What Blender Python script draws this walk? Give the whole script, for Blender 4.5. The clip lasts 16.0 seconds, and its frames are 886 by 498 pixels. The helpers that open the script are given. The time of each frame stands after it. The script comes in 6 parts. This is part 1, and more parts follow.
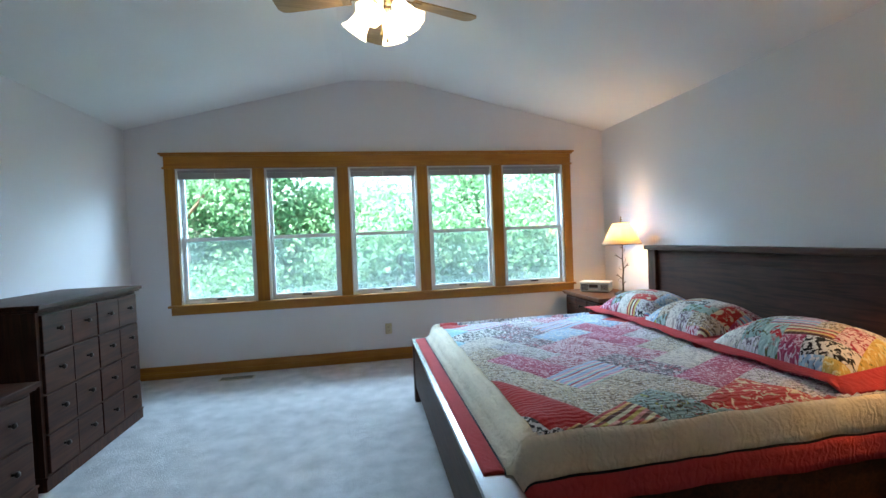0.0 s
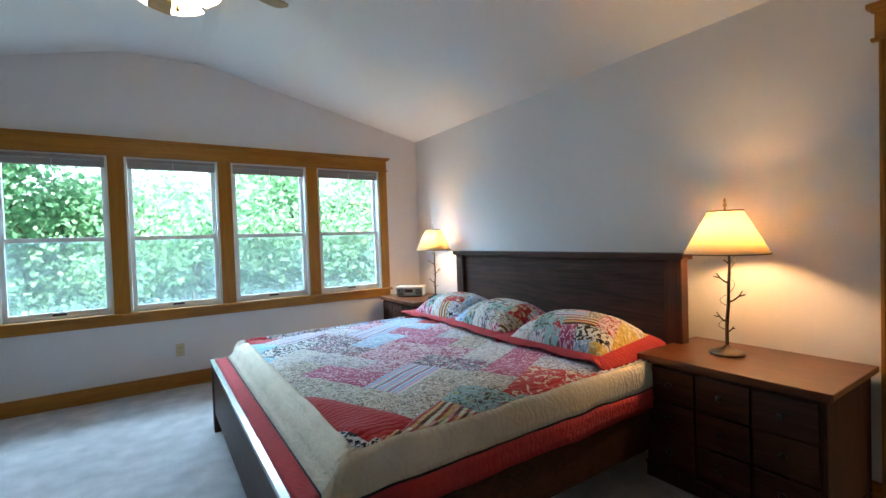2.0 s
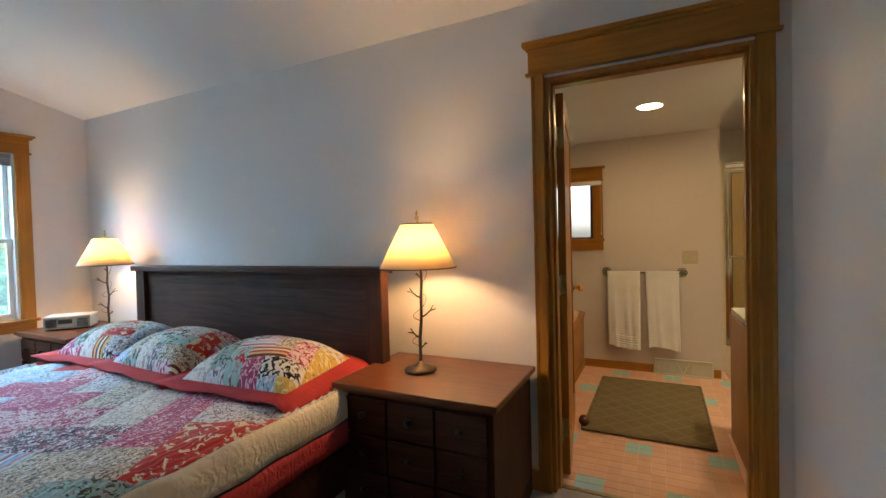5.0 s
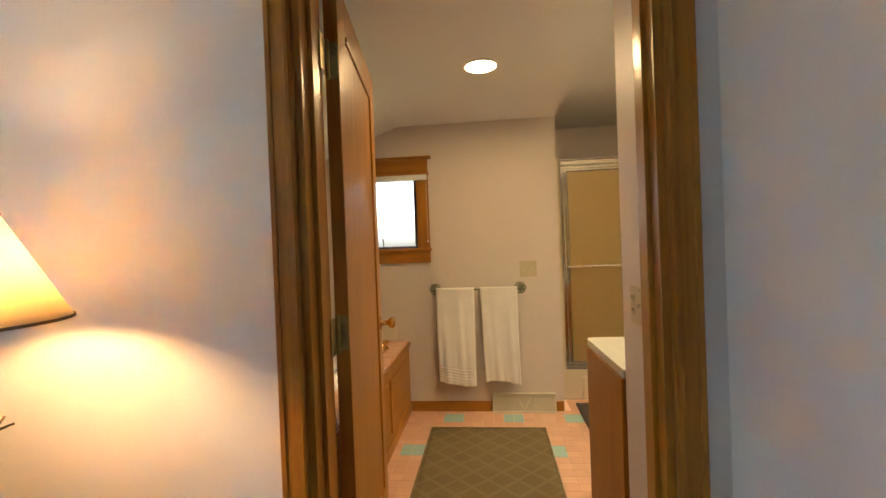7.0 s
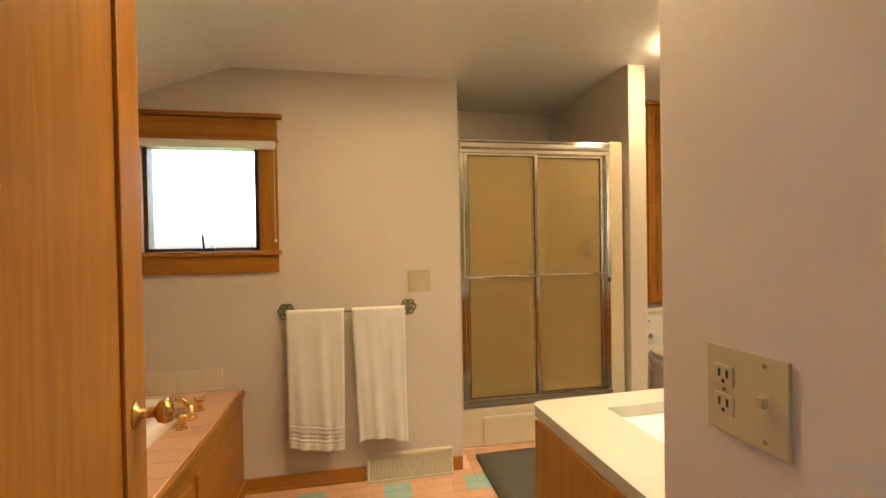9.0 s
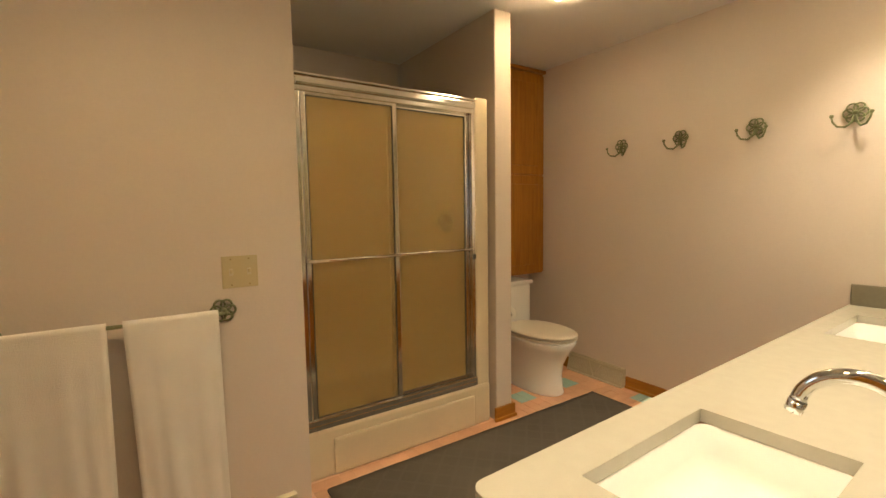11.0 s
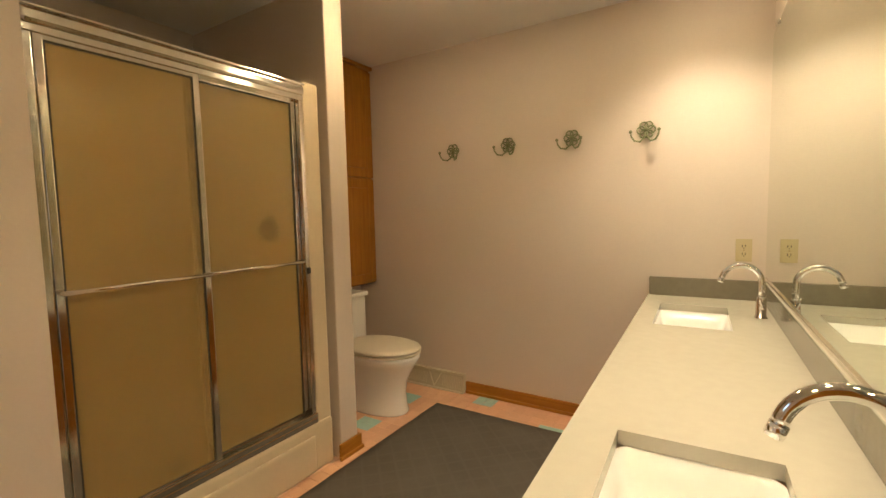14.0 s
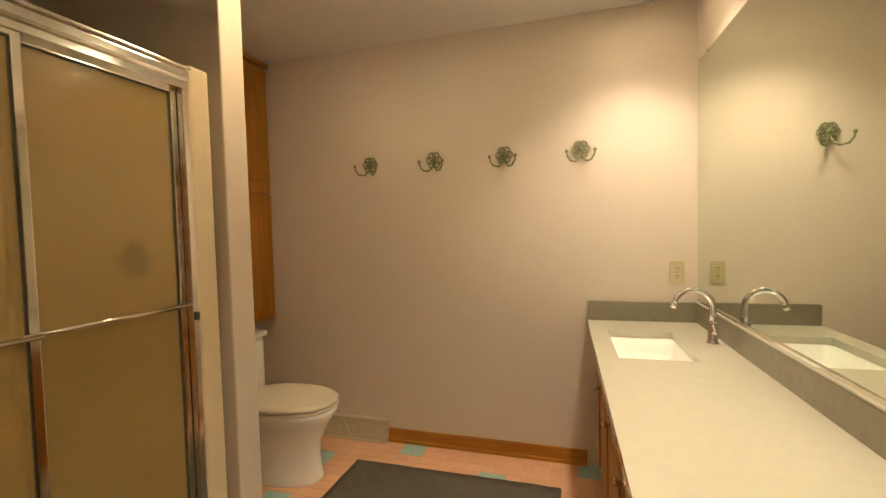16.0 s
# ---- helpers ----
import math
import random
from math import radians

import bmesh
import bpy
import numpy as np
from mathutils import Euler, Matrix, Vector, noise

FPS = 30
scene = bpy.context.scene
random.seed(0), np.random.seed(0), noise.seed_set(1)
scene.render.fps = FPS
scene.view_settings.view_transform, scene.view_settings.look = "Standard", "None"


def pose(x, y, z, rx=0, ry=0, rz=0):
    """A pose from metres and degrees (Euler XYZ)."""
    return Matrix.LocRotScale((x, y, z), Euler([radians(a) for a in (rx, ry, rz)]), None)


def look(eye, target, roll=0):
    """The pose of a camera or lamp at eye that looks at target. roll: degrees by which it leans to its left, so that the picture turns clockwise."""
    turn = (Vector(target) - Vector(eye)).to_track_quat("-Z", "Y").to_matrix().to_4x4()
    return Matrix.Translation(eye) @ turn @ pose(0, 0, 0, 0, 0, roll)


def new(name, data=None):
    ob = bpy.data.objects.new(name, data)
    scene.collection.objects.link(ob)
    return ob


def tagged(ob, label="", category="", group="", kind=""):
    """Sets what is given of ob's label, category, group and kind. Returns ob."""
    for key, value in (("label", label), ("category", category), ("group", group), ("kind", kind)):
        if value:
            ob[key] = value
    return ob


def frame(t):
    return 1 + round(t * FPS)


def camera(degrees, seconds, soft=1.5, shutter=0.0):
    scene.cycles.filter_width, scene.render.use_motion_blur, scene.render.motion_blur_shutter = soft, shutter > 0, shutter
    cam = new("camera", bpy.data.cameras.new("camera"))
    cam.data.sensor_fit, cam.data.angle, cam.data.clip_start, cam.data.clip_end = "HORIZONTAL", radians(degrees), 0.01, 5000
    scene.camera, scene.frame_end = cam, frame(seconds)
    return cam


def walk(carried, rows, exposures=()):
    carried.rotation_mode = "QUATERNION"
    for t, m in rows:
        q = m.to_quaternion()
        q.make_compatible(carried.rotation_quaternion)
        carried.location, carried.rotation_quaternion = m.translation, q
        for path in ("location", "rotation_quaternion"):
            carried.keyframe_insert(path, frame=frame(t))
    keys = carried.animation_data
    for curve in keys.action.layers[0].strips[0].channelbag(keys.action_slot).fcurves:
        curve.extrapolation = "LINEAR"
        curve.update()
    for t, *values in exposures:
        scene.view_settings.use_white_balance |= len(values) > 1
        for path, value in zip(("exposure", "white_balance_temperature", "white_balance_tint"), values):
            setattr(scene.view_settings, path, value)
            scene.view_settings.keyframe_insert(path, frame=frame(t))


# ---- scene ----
cam = camera(90.1, 16.0)
PATH = [
    (0, (0.27, 0.134, 1.293), (0.612, 2.104, 1.24), -2.3),
    (0.5, (0.28, 0.188, 1.283), (0.849, 2.104, 1.23), -2.2),
    (1, (0.282, 0.206, 1.287), (1.076, 2.041, 1.228), -2.0),
    (1.5, (0.289, 0.2, 1.282), (1.261, 1.947, 1.224), -1.9),
    (2, (0.298, 0.207, 1.279), (1.394, 1.879, 1.229), -1.9),
    (2.5, (0.301, 0.204, 1.281), (1.494, 1.808, 1.243), -1.7),
    (3, (0.302, 0.202, 1.281), (1.598, 1.724, 1.248), -1.5),
    (3.5, (0.31, 0.207, 1.271), (1.735, 1.61, 1.233), -1.4),
    (4, (0.393, 0.217, 1.262), (1.961, 1.457, 1.218), -1.2),
    (4.5, (0.597, 0.238, 1.271), (2.291, 1.3, 1.229), -1.5),
    (5, (0.814, 0.217, 1.292), (2.608, 1.1, 1.245), -1.5),
    (5.2, (0.913, 0.205, 1.284), (2.738, 1.021, 1.238), -1.4),
    (7.3, (2.13, 0.262, 1.267), (4.125, 0.409, 1.253), -1.5),
    (7.5, (2.227, 0.243, 1.255), (4.224, 0.355, 1.245), -0.9),
    (8, (2.508, 0.267, 1.264), (4.508, 0.253, 1.253), -1.0),
    (8.2, (2.582, 0.278, 1.266), (4.58, 0.197, 1.26), -1.1),
    (10.3, (3.39, 0.324, 1.283), (5.19, -0.537, 1.152), -0.7),
    (10.5, (3.429, 0.316, 1.287), (5.193, -0.614, 1.138), -0.8),
    (11, (3.531, 0.26, 1.283), (5.19, -0.843, 1.112), -0.9),
    (11.5, (3.589, 0.212, 1.279), (5.133, -1.043, 1.087), -1.0),
    (12, (3.635, 0.189, 1.278), (5.068, -1.189, 1.053), -1.2),
    (12.5, (3.691, 0.178, 1.277), (5.005, -1.312, 1.044), -1.1),
    (13, (3.753, 0.183, 1.28), (4.955, -1.4, 1.059), -1.1),
    (13.5, (3.81, 0.178, 1.277), (4.929, -1.468, 1.084), -1.2),
    (14, (3.863, 0.163, 1.274), (4.922, -1.527, 1.119), -1.3),
    (14.5, (3.932, 0.119, 1.272), (4.955, -1.595, 1.153), -1.2),
    (15, (4.003, 0.044, 1.273), (4.983, -1.696, 1.178), -1.3),
    (15.5, (4.099, -0.012, 1.283), (4.937, -1.826, 1.2), -1.4),
    (16, (4.228, -0.045, 1.306), (4.817, -1.954, 1.219), -1.5),
]
EXPOSURE = [(0.0, 3.15), (3.5, 3.12), (5.0, 3.12), (7.5, 3.9), (8.2, 4.1), (10.3, 3.45), (16.0, 3.28)]
walk(cam, [(t, look(eye, target, roll)) for t, eye, target, roll in PATH], EXPOSURE)

# ---- world, sun, lamps ----
SUN_EL, SUN_ROT = radians(56), radians(200)
world = bpy.data.worlds.new("daylight")
scene.world = world
world.use_nodes = True
wn = world.node_tree.nodes
sky = wn.new("ShaderNodeTexSky")
sky.sky_type = "NISHITA"
sky.sun_disc = False
sky.sun_elevation, sky.sun_rotation = SUN_EL, SUN_ROT
sky.air_density, sky.dust_density = 1.0, 4.0
world.node_tree.links.new(sky.outputs[0], wn["Background"].inputs[0])
wn["Background"].inputs[1].default_value = 0.15


def lamp(name, kind, m, energy, colour, **more):
    data = bpy.data.lights.new(name, kind)
    data.energy, data.color = energy, colour
    for key in more:
        if key == "size":
            data.size = more[key]
        if key == "size_y":
            data.shape, data.size_y = "RECTANGLE", more[key]
        if key == "radius":
            data.shadow_soft_size = more[key]
        if key == "angle":
            data.angle = more[key]
        if key == "disk":
            data.shape, data.size = "DISK", more[key]
    ob = new(name, data)
    ob.matrix_world = m
    return ob


WARM = (1.0, 0.66, 0.34)
sun_dir = Vector((math.sin(SUN_ROT) * math.cos(SUN_EL), math.cos(SUN_ROT) * math.cos(SUN_EL), math.sin(SUN_EL)))
for y in (-0.62, -2.09):
    spot = lamp("vanity_downlight", "SPOT", look((3.96, y, 2.385), (3.97, y, 0.0)), 8.2, (1.0, 0.82, 0.57), radius=0.014)
    spot.data.spot_size, spot.data.spot_blend = radians(112), 1.0
lamp("sun", "SUN", look(sun_dir * 30, (0, 0, 0)), 5.0, (1.0, 0.97, 0.92), angle=radians(0.6))
# unseen added lamp: sky light from above the trees through the row of windows
lamp("sky_fill_lamp", "AREA", look((0.47, 7.2, 3.2), (0.55, 2.0, 0.5)), 86.0, (0.46, 0.735, 1.0), size=5.5, size_y=1.0)

# ---- materials ----


def mat(name, colour, rough=0.6, metal=0.0, vary=0.12, scale=6.0, fine=60.0, bump=0.15, stretch=(1, 1, 1), random_hue=0.0, coat=0.0,
        spec=0.5, island=0.0, rough_vary=0.08):
    """A plain surface with two scales of tone, a fine relief and uneven gloss."""
    m = bpy.data.materials.new(name)
    m.use_nodes = True
    n, l = m.node_tree.nodes, m.node_tree.links
    b = n["Principled BSDF"]
    b.inputs["Metallic"].default_value = metal
    b.inputs["Specular IOR Level"].default_value = spec
    b.inputs["Coat Weight"].default_value = coat
    b.inputs["Coat Roughness"].default_value = 0.15
    co = n.new("ShaderNodeTexCoord")
    mp = n.new("ShaderNodeMapping")
    mp.inputs["Scale"].default_value = stretch
    l.new(co.outputs["Object"], mp.inputs[0])
    big, small = n.new("ShaderNodeTexNoise"), n.new("ShaderNodeTexNoise")
    big.inputs["Scale"].default_value, small.inputs["Scale"].default_value = scale, fine
    big.inputs["Detail"].default_value, small.inputs["Detail"].default_value = 4, 3
    l.new(mp.outputs[0], big.inputs[0])
    l.new(mp.outputs[0], small.inputs[0])
    add = n.new("ShaderNodeMath")
    add.operation = "MULTIPLY_ADD"
    l.new(small.outputs[0], add.inputs[0])
    add.inputs[1].default_value = 0.5
    l.new(big.outputs[0], add.inputs[2])
    rng = n.new("ShaderNodeMapRange")
    rng.inputs[1].default_value, rng.inputs[2].default_value = 0.45, 1.05
    rng.inputs[3].default_value, rng.inputs[4].default_value = 1 - vary, 1 + vary
    l.new(add.outputs[0], rng.inputs[0])
    tone = n.new("ShaderNodeMix")
    tone.data_type, tone.blend_type = "RGBA", "MULTIPLY"
    tone.inputs[0].default_value = 1.0
    tone.inputs[6].default_value = (*colour, 1)
    l.new(rng.outputs[0], tone.inputs[7])
    out = tone.outputs[2]
    if random_hue or island:
        src = n.new("ShaderNodeObjectInfo").outputs["Random"] if random_hue else n.new("ShaderNodeNewGeometry").outputs["Random Per Island"]
        amount = random_hue or island
        r2 = n.new("ShaderNodeMapRange")
        r2.inputs[3].default_value, r2.inputs[4].default_value = 1 - amount, 1 + amount
        l.new(src, r2.inputs[0])
        t2 = n.new("ShaderNodeMix")
        t2.data_type, t2.blend_type = "RGBA", "MULTIPLY"
        t2.inputs[0].default_value = 1.0
        l.new(out, t2.inputs[6])
        l.new(r2.outputs[0], t2.inputs[7])
        out = t2.outputs[2]
    l.new(out, b.inputs["Base Color"])
    rr = n.new("ShaderNodeMapRange")
    rr.inputs[3].default_value, rr.inputs[4].default_value = max(rough - rough_vary, 0.02), min(rough + rough_vary, 1)
    l.new(big.outputs[0], rr.inputs[0])
    l.new(rr.outputs[0], b.inputs["Roughness"])
    if bump:
        bp = n.new("ShaderNodeBump")
        bp.inputs["Strength"].default_value, bp.inputs["Distance"].default_value = bump, 0.004
        l.new(small.outputs[0], bp.inputs["Height"])
        l.new(bp.outputs[0], b.inputs["Normal"])
    return m


def wood(name, dark, light, axis="z", rough=0.35, coat=0.12, grain=1.0, spec=0.45):
    """Stained and varnished wood with the grain along one axis."""
    m = bpy.data.materials.new(name)
    m.use_nodes = True
    n, l = m.node_tree.nodes, m.node_tree.links
    b = n["Principled BSDF"]
    b.inputs["Coat Weight"].default_value, b.inputs["Coat Roughness"].default_value = coat, 0.22
    b.inputs["Specular IOR Level"].default_value = spec
    co, mp = n.new("ShaderNodeTexCoord"), n.new("ShaderNodeMapping")
    mp.inputs["Scale"].default_value = {"x": (0.06, 1, 1), "y": (1, 0.06, 1), "z": (1, 1, 0.06)}[axis]
    l.new(co.outputs["Object"], mp.inputs[0])
    rings, pores, blot = n.new("ShaderNodeTexNoise"), n.new("ShaderNodeTexNoise"), n.new("ShaderNodeTexNoise")
    rings.inputs["Scale"].default_value, rings.inputs["Distortion"].default_value, rings.inputs["Detail"].default_value = 26 * grain, 1.6, 5
    pores.inputs["Scale"].default_value, pores.inputs["Detail"].default_value = 210 * grain, 2
    blot.inputs["Scale"].default_value = 4
    for t in (rings, pores):
        l.new(mp.outputs[0], t.inputs[0])
    l.new(co.outputs["Object"], blot.inputs[0])
    ramp = n.new("ShaderNodeValToRGB")
    ramp.color_ramp.elements[0].position, ramp.color_ramp.elements[1].position = 0.32, 0.68
    ramp.color_ramp.elements[0].color, ramp.color_ramp.elements[1].color = (*dark, 1), (*light, 1)
    mix = n.new("ShaderNodeMath")
    mix.operation = "MULTIPLY_ADD"
    l.new(pores.outputs[0], mix.inputs[0])
    mix.inputs[1].default_value = 0.35
    l.new(rings.outputs[0], mix.inputs[2])
    sub = n.new("ShaderNodeMath")
    sub.operation = "MULTIPLY_ADD"
    l.new(blot.outputs[0], sub.inputs[0])
    sub.inputs[1].default_value = 0.4
    l.new(mix.outputs[0], sub.inputs[2])
    off = n.new("ShaderNodeMath")
    off.operation = "SUBTRACT"
    l.new(sub.outputs[0], off.inputs[0])
    off.inputs[1].default_value = 0.37
    l.new(off.outputs[0], ramp.inputs[0])
    l.new(ramp.outputs[0], b.inputs["Base Color"])
    rr = n.new("ShaderNodeMapRange")
    rr.inputs[3].default_value, rr.inputs[4].default_value = rough - 0.07, rough + 0.12
    l.new(pores.outputs[0], rr.inputs[0])
    l.new(rr.outputs[0], b.inputs["Roughness"])
    bp = n.new("ShaderNodeBump")
    bp.inputs["Strength"].default_value, bp.inputs["Distance"].default_value = 0.12, 0.002
    l.new(pores.outputs[0], bp.inputs["Height"])
    l.new(bp.outputs[0], b.inputs["Normal"])
    return m


def glow(name, colour, strength):
    m = bpy.data.materials.new(name)
    m.use_nodes = True
    b = m.node_tree.nodes["Principled BSDF"]
    b.inputs["Base Color"].default_value = (0.9, 0.85, 0.75, 1)
    b.inputs["Emission Color"].default_value = (*colour, 1)
    b.inputs["Emission Strength"].default_value = strength
    return m


def glass(name, tint=(1, 1, 1), rough=0.0, ior=1.45, body=0.0):
    m = bpy.data.materials.new(name)
    m.use_nodes = True
    b = m.node_tree.nodes["Principled BSDF"]
    b.inputs["Base Color"].default_value = (*tint, 1)
    b.inputs["Roughness"].default_value = rough
    b.inputs["Transmission Weight"].default_value = 1.0 - body
    b.inputs["IOR"].default_value = ior
    return m


def veil(name, colour, cover):
    """Fine window mesh: thin threads that cover a share of the view."""
    m = bpy.data.materials.new(name)
    m.use_nodes = True
    n, l = m.node_tree.nodes, m.node_tree.links
    b = n["Principled BSDF"]
    b.inputs["Base Color"].default_value = (*colour, 1)
    b.inputs["Roughness"].default_value = 0.7
    tr, mx = n.new("ShaderNodeBsdfTransparent"), n.new("ShaderNodeMixShader")
    mx.inputs[0].default_value = cover
    l.new(tr.outputs[0], mx.inputs[1])
    l.new(b.outputs[0], mx.inputs[2])
    l.new(mx.outputs[0], n["Material Output"].inputs[0])
    return m


def shade_cloth(name, colour):
    """Thin lampshade linen that lets part of the bulb's light through."""
    m = bpy.data.materials.new(name)
    m.use_nodes = True
    n, l = m.node_tree.nodes, m.node_tree.links
    b = n["Principled BSDF"]
    b.inputs["Roughness"].default_value = 0.9
    tr, mx = n.new("ShaderNodeBsdfTranslucent"), n.new("ShaderNodeMixShader")
    w = n.new("ShaderNodeTexNoise")
    w.inputs["Scale"].default_value = 160
    r = n.new("ShaderNodeValToRGB")
    r.color_ramp.elements[0].color, r.color_ramp.elements[1].color = (*[c * 0.85 for c in colour], 1), (*colour, 1)
    l.new(w.outputs[0], r.inputs[0])
    l.new(r.outputs[0], b.inputs["Base Color"])
    l.new(r.outputs[0], tr.inputs[0])
    mx.inputs[0].default_value = 0.58
    l.new(b.outputs[0], mx.inputs[1])
    l.new(tr.outputs[0], mx.inputs[2])
    l.new(mx.outputs[0], n["Material Output"].inputs[0])
    return m


def deep(colour):
    """Washed cotton dye, a little deeper than the swatch."""
    return tuple(0.94 * c ** 1.35 for c in colour)


def fabric(name, ground, prints=(), stripes=(), period=0.13):
    """Quilt cotton: a plain ground, printed figures (colour, scale, share, roundness) or woven stripes, with rows of hand quilting."""
    ground, stripes = deep(ground), [deep(c) for c in stripes]
    prints = [(deep(c), scale, share, rnd) for c, scale, share, rnd in prints]
    m = bpy.data.materials.new(name)
    m.use_nodes = True
    n, l = m.node_tree.nodes, m.node_tree.links
    b = n["Principled BSDF"]
    b.inputs["Roughness"].default_value = 0.9
    b.inputs["Sheen Weight"].default_value = 0.2
    b.inputs["Specular IOR Level"].default_value = 0.2
    co, info, shift = n.new("ShaderNodeTexCoord"), n.new("ShaderNodeObjectInfo"), n.new("ShaderNodeVectorMath")
    shift.operation = "ADD"
    mul = n.new("ShaderNodeMath")
    mul.operation = "MULTIPLY"
    mul.inputs[1].default_value = 7.0
    l.new(info.outputs["Random"], mul.inputs[0])
    l.new(co.outputs["UV"], shift.inputs[0])
    l.new(mul.outputs[0], shift.inputs[1])
    at = shift.outputs[0]
    tone, r0 = n.new("ShaderNodeTexNoise"), n.new("ShaderNodeMapRange")
    tone.inputs["Scale"].default_value, tone.inputs["Detail"].default_value = 55, 3
    l.new(at, tone.inputs[0])
    r0.inputs[3].default_value, r0.inputs[4].default_value = 0.72, 1.28
    l.new(tone.outputs[0], r0.inputs[0])
    if stripes:
        sep, fr, rp = n.new("ShaderNodeSeparateXYZ"), n.new("ShaderNodeMath"), n.new("ShaderNodeValToRGB")
        l.new(at, sep.inputs[0])
        div = n.new("ShaderNodeMath")
        div.operation = "DIVIDE"
        div.inputs[1].default_value = period
        l.new(sep.outputs[1], div.inputs[0])
        fr.operation = "FRACT"
        l.new(div.outputs[0], fr.inputs[0])
        rp.color_ramp.interpolation = "CONSTANT"
        e = rp.color_ramp.elements
        while len(e) < len(stripes):
            e.new(0.5)
        for k, c in enumerate(stripes):
            e[k].position, e[k].color = k / len(stripes), (*c, 1)
        l.new(fr.outputs[0], rp.inputs[0])
        out = rp.outputs[0]
    else:
        rgb = n.new("ShaderNodeRGB")
        rgb.outputs[0].default_value = (*ground, 1)
        out = rgb.outputs[0]
    for k, (colour, scale, share, round_) in enumerate(prints):
        warp = n.new("ShaderNodeTexNoise")
        warp.inputs["Scale"].default_value, warp.inputs["Detail"].default_value, warp.inputs["Distortion"].default_value = scale * 1.45, 2.5, 2.0 - 1.6 * round_
        mv = n.new("ShaderNodeVectorMath")
        mv.operation = "ADD"
        mv.inputs[1].default_value = (3.1 * k, 1.7 * k, 5.3 * k)
        l.new(at, mv.inputs[0])
        l.new(mv.outputs[0], warp.inputs[0])
        r = n.new("ShaderNodeMapRange")
        r.inputs[1].default_value, r.inputs[2].default_value = 0.5 + share, 0.535 + share
        l.new(warp.outputs[0], r.inputs[0])
        mix = n.new("ShaderNodeMix")
        mix.data_type = "RGBA"
        l.new(r.outputs[0], mix.inputs[0])
        l.new(out, mix.inputs[6])
        mix.inputs[7].default_value = (*colour, 1)
        out = mix.outputs[2]
    tm = n.new("ShaderNodeMix")
    tm.data_type, tm.blend_type = "RGBA", "MULTIPLY"
    tm.inputs[0].default_value = 1.0
    l.new(out, tm.inputs[6])
    l.new(r0.outputs[0], tm.inputs[7])
    l.new(tm.outputs[2], b.inputs["Base Color"])
    stitch = n.new("ShaderNodeTexWave")
    stitch.inputs["Scale"].default_value, stitch.inputs["Distortion"].default_value, stitch.inputs["Detail"].default_value = 13, 9.0, 4
    stitch.bands_direction = "Y"
    l.new(co.outputs["Object"], stitch.inputs[0])
    both = n.new("ShaderNodeMath")
    l.new(stitch.outputs[0], both.inputs[0])
    l.new(tone.outputs[0], both.inputs[1])
    bp = n.new("ShaderNodeBump")
    bp.inputs["Strength"].default_value, bp.inputs["Distance"].default_value = 0.4, 0.006
    l.new(both.outputs[0], bp.inputs["Height"])
    l.new(bp.outputs[0], b.inputs["Normal"])
    return m


def quilted(name, colour, scale=70.0):
    m = mat(name, colour, rough=0.9, vary=0.1, scale=9, fine=scale, bump=0.0, spec=0.2)
    n, l = m.node_tree.nodes, m.node_tree.links
    w, puff, co, bp = n.new("ShaderNodeTexWave"), n.new("ShaderNodeTexNoise"), n.new("ShaderNodeTexCoord"), n.new("ShaderNodeBump")
    w.inputs["Scale"].default_value, w.inputs["Distortion"].default_value = 9.0, 11.0
    w.inputs["Detail"].default_value, w.inputs["Detail Scale"].default_value = 4.0, 2.2
    puff.inputs["Scale"].default_value, puff.inputs["Detail"].default_value = 34.0, 4.0
    both = n.new("ShaderNodeMath")
    l.new(co.outputs["Object"], w.inputs[0])
    l.new(co.outputs["Object"], puff.inputs[0])
    l.new(w.outputs[0], both.inputs[0])
    l.new(puff.outputs[0], both.inputs[1])
    bp.inputs["Strength"].default_value, bp.inputs["Distance"].default_value = 0.35, 0.007
    l.new(both.outputs[0], bp.inputs["Height"])
    l.new(bp.outputs[0], n["Principled BSDF"].inputs["Normal"])
    return m


def carpet_mat():
    m = mat("carpet_pile", (0.68, 0.645, 0.64), rough=0.95, vary=0.30, scale=7.0, fine=120, bump=0.0, spec=0.1)
    n, l = m.node_tree.nodes, m.node_tree.links
    b = n["Principled BSDF"]
    b.inputs["Sheen Weight"].default_value = 0.4
    tuft, clump, co, bp = n.new("ShaderNodeTexNoise"), n.new("ShaderNodeTexNoise"), n.new("ShaderNodeTexCoord"), n.new("ShaderNodeBump")
    tuft.inputs["Scale"].default_value, clump.inputs["Scale"].default_value = 330, 26
    clump.inputs["Detail"].default_value = 5
    add = n.new("ShaderNodeMath")
    l.new(co.outputs["Object"], tuft.inputs[0])
    l.new(co.outputs["Object"], clump.inputs[0])
    l.new(tuft.outputs[0], add.inputs[0])
    l.new(clump.outputs[0], add.inputs[1])
    l.new(add.outputs[0], bp.inputs["Height"])
    bp.inputs["Strength"].default_value, bp.inputs["Distance"].default_value = 1.0, 0.02
    l.new(bp.outputs[0], b.inputs["Normal"])
    return m


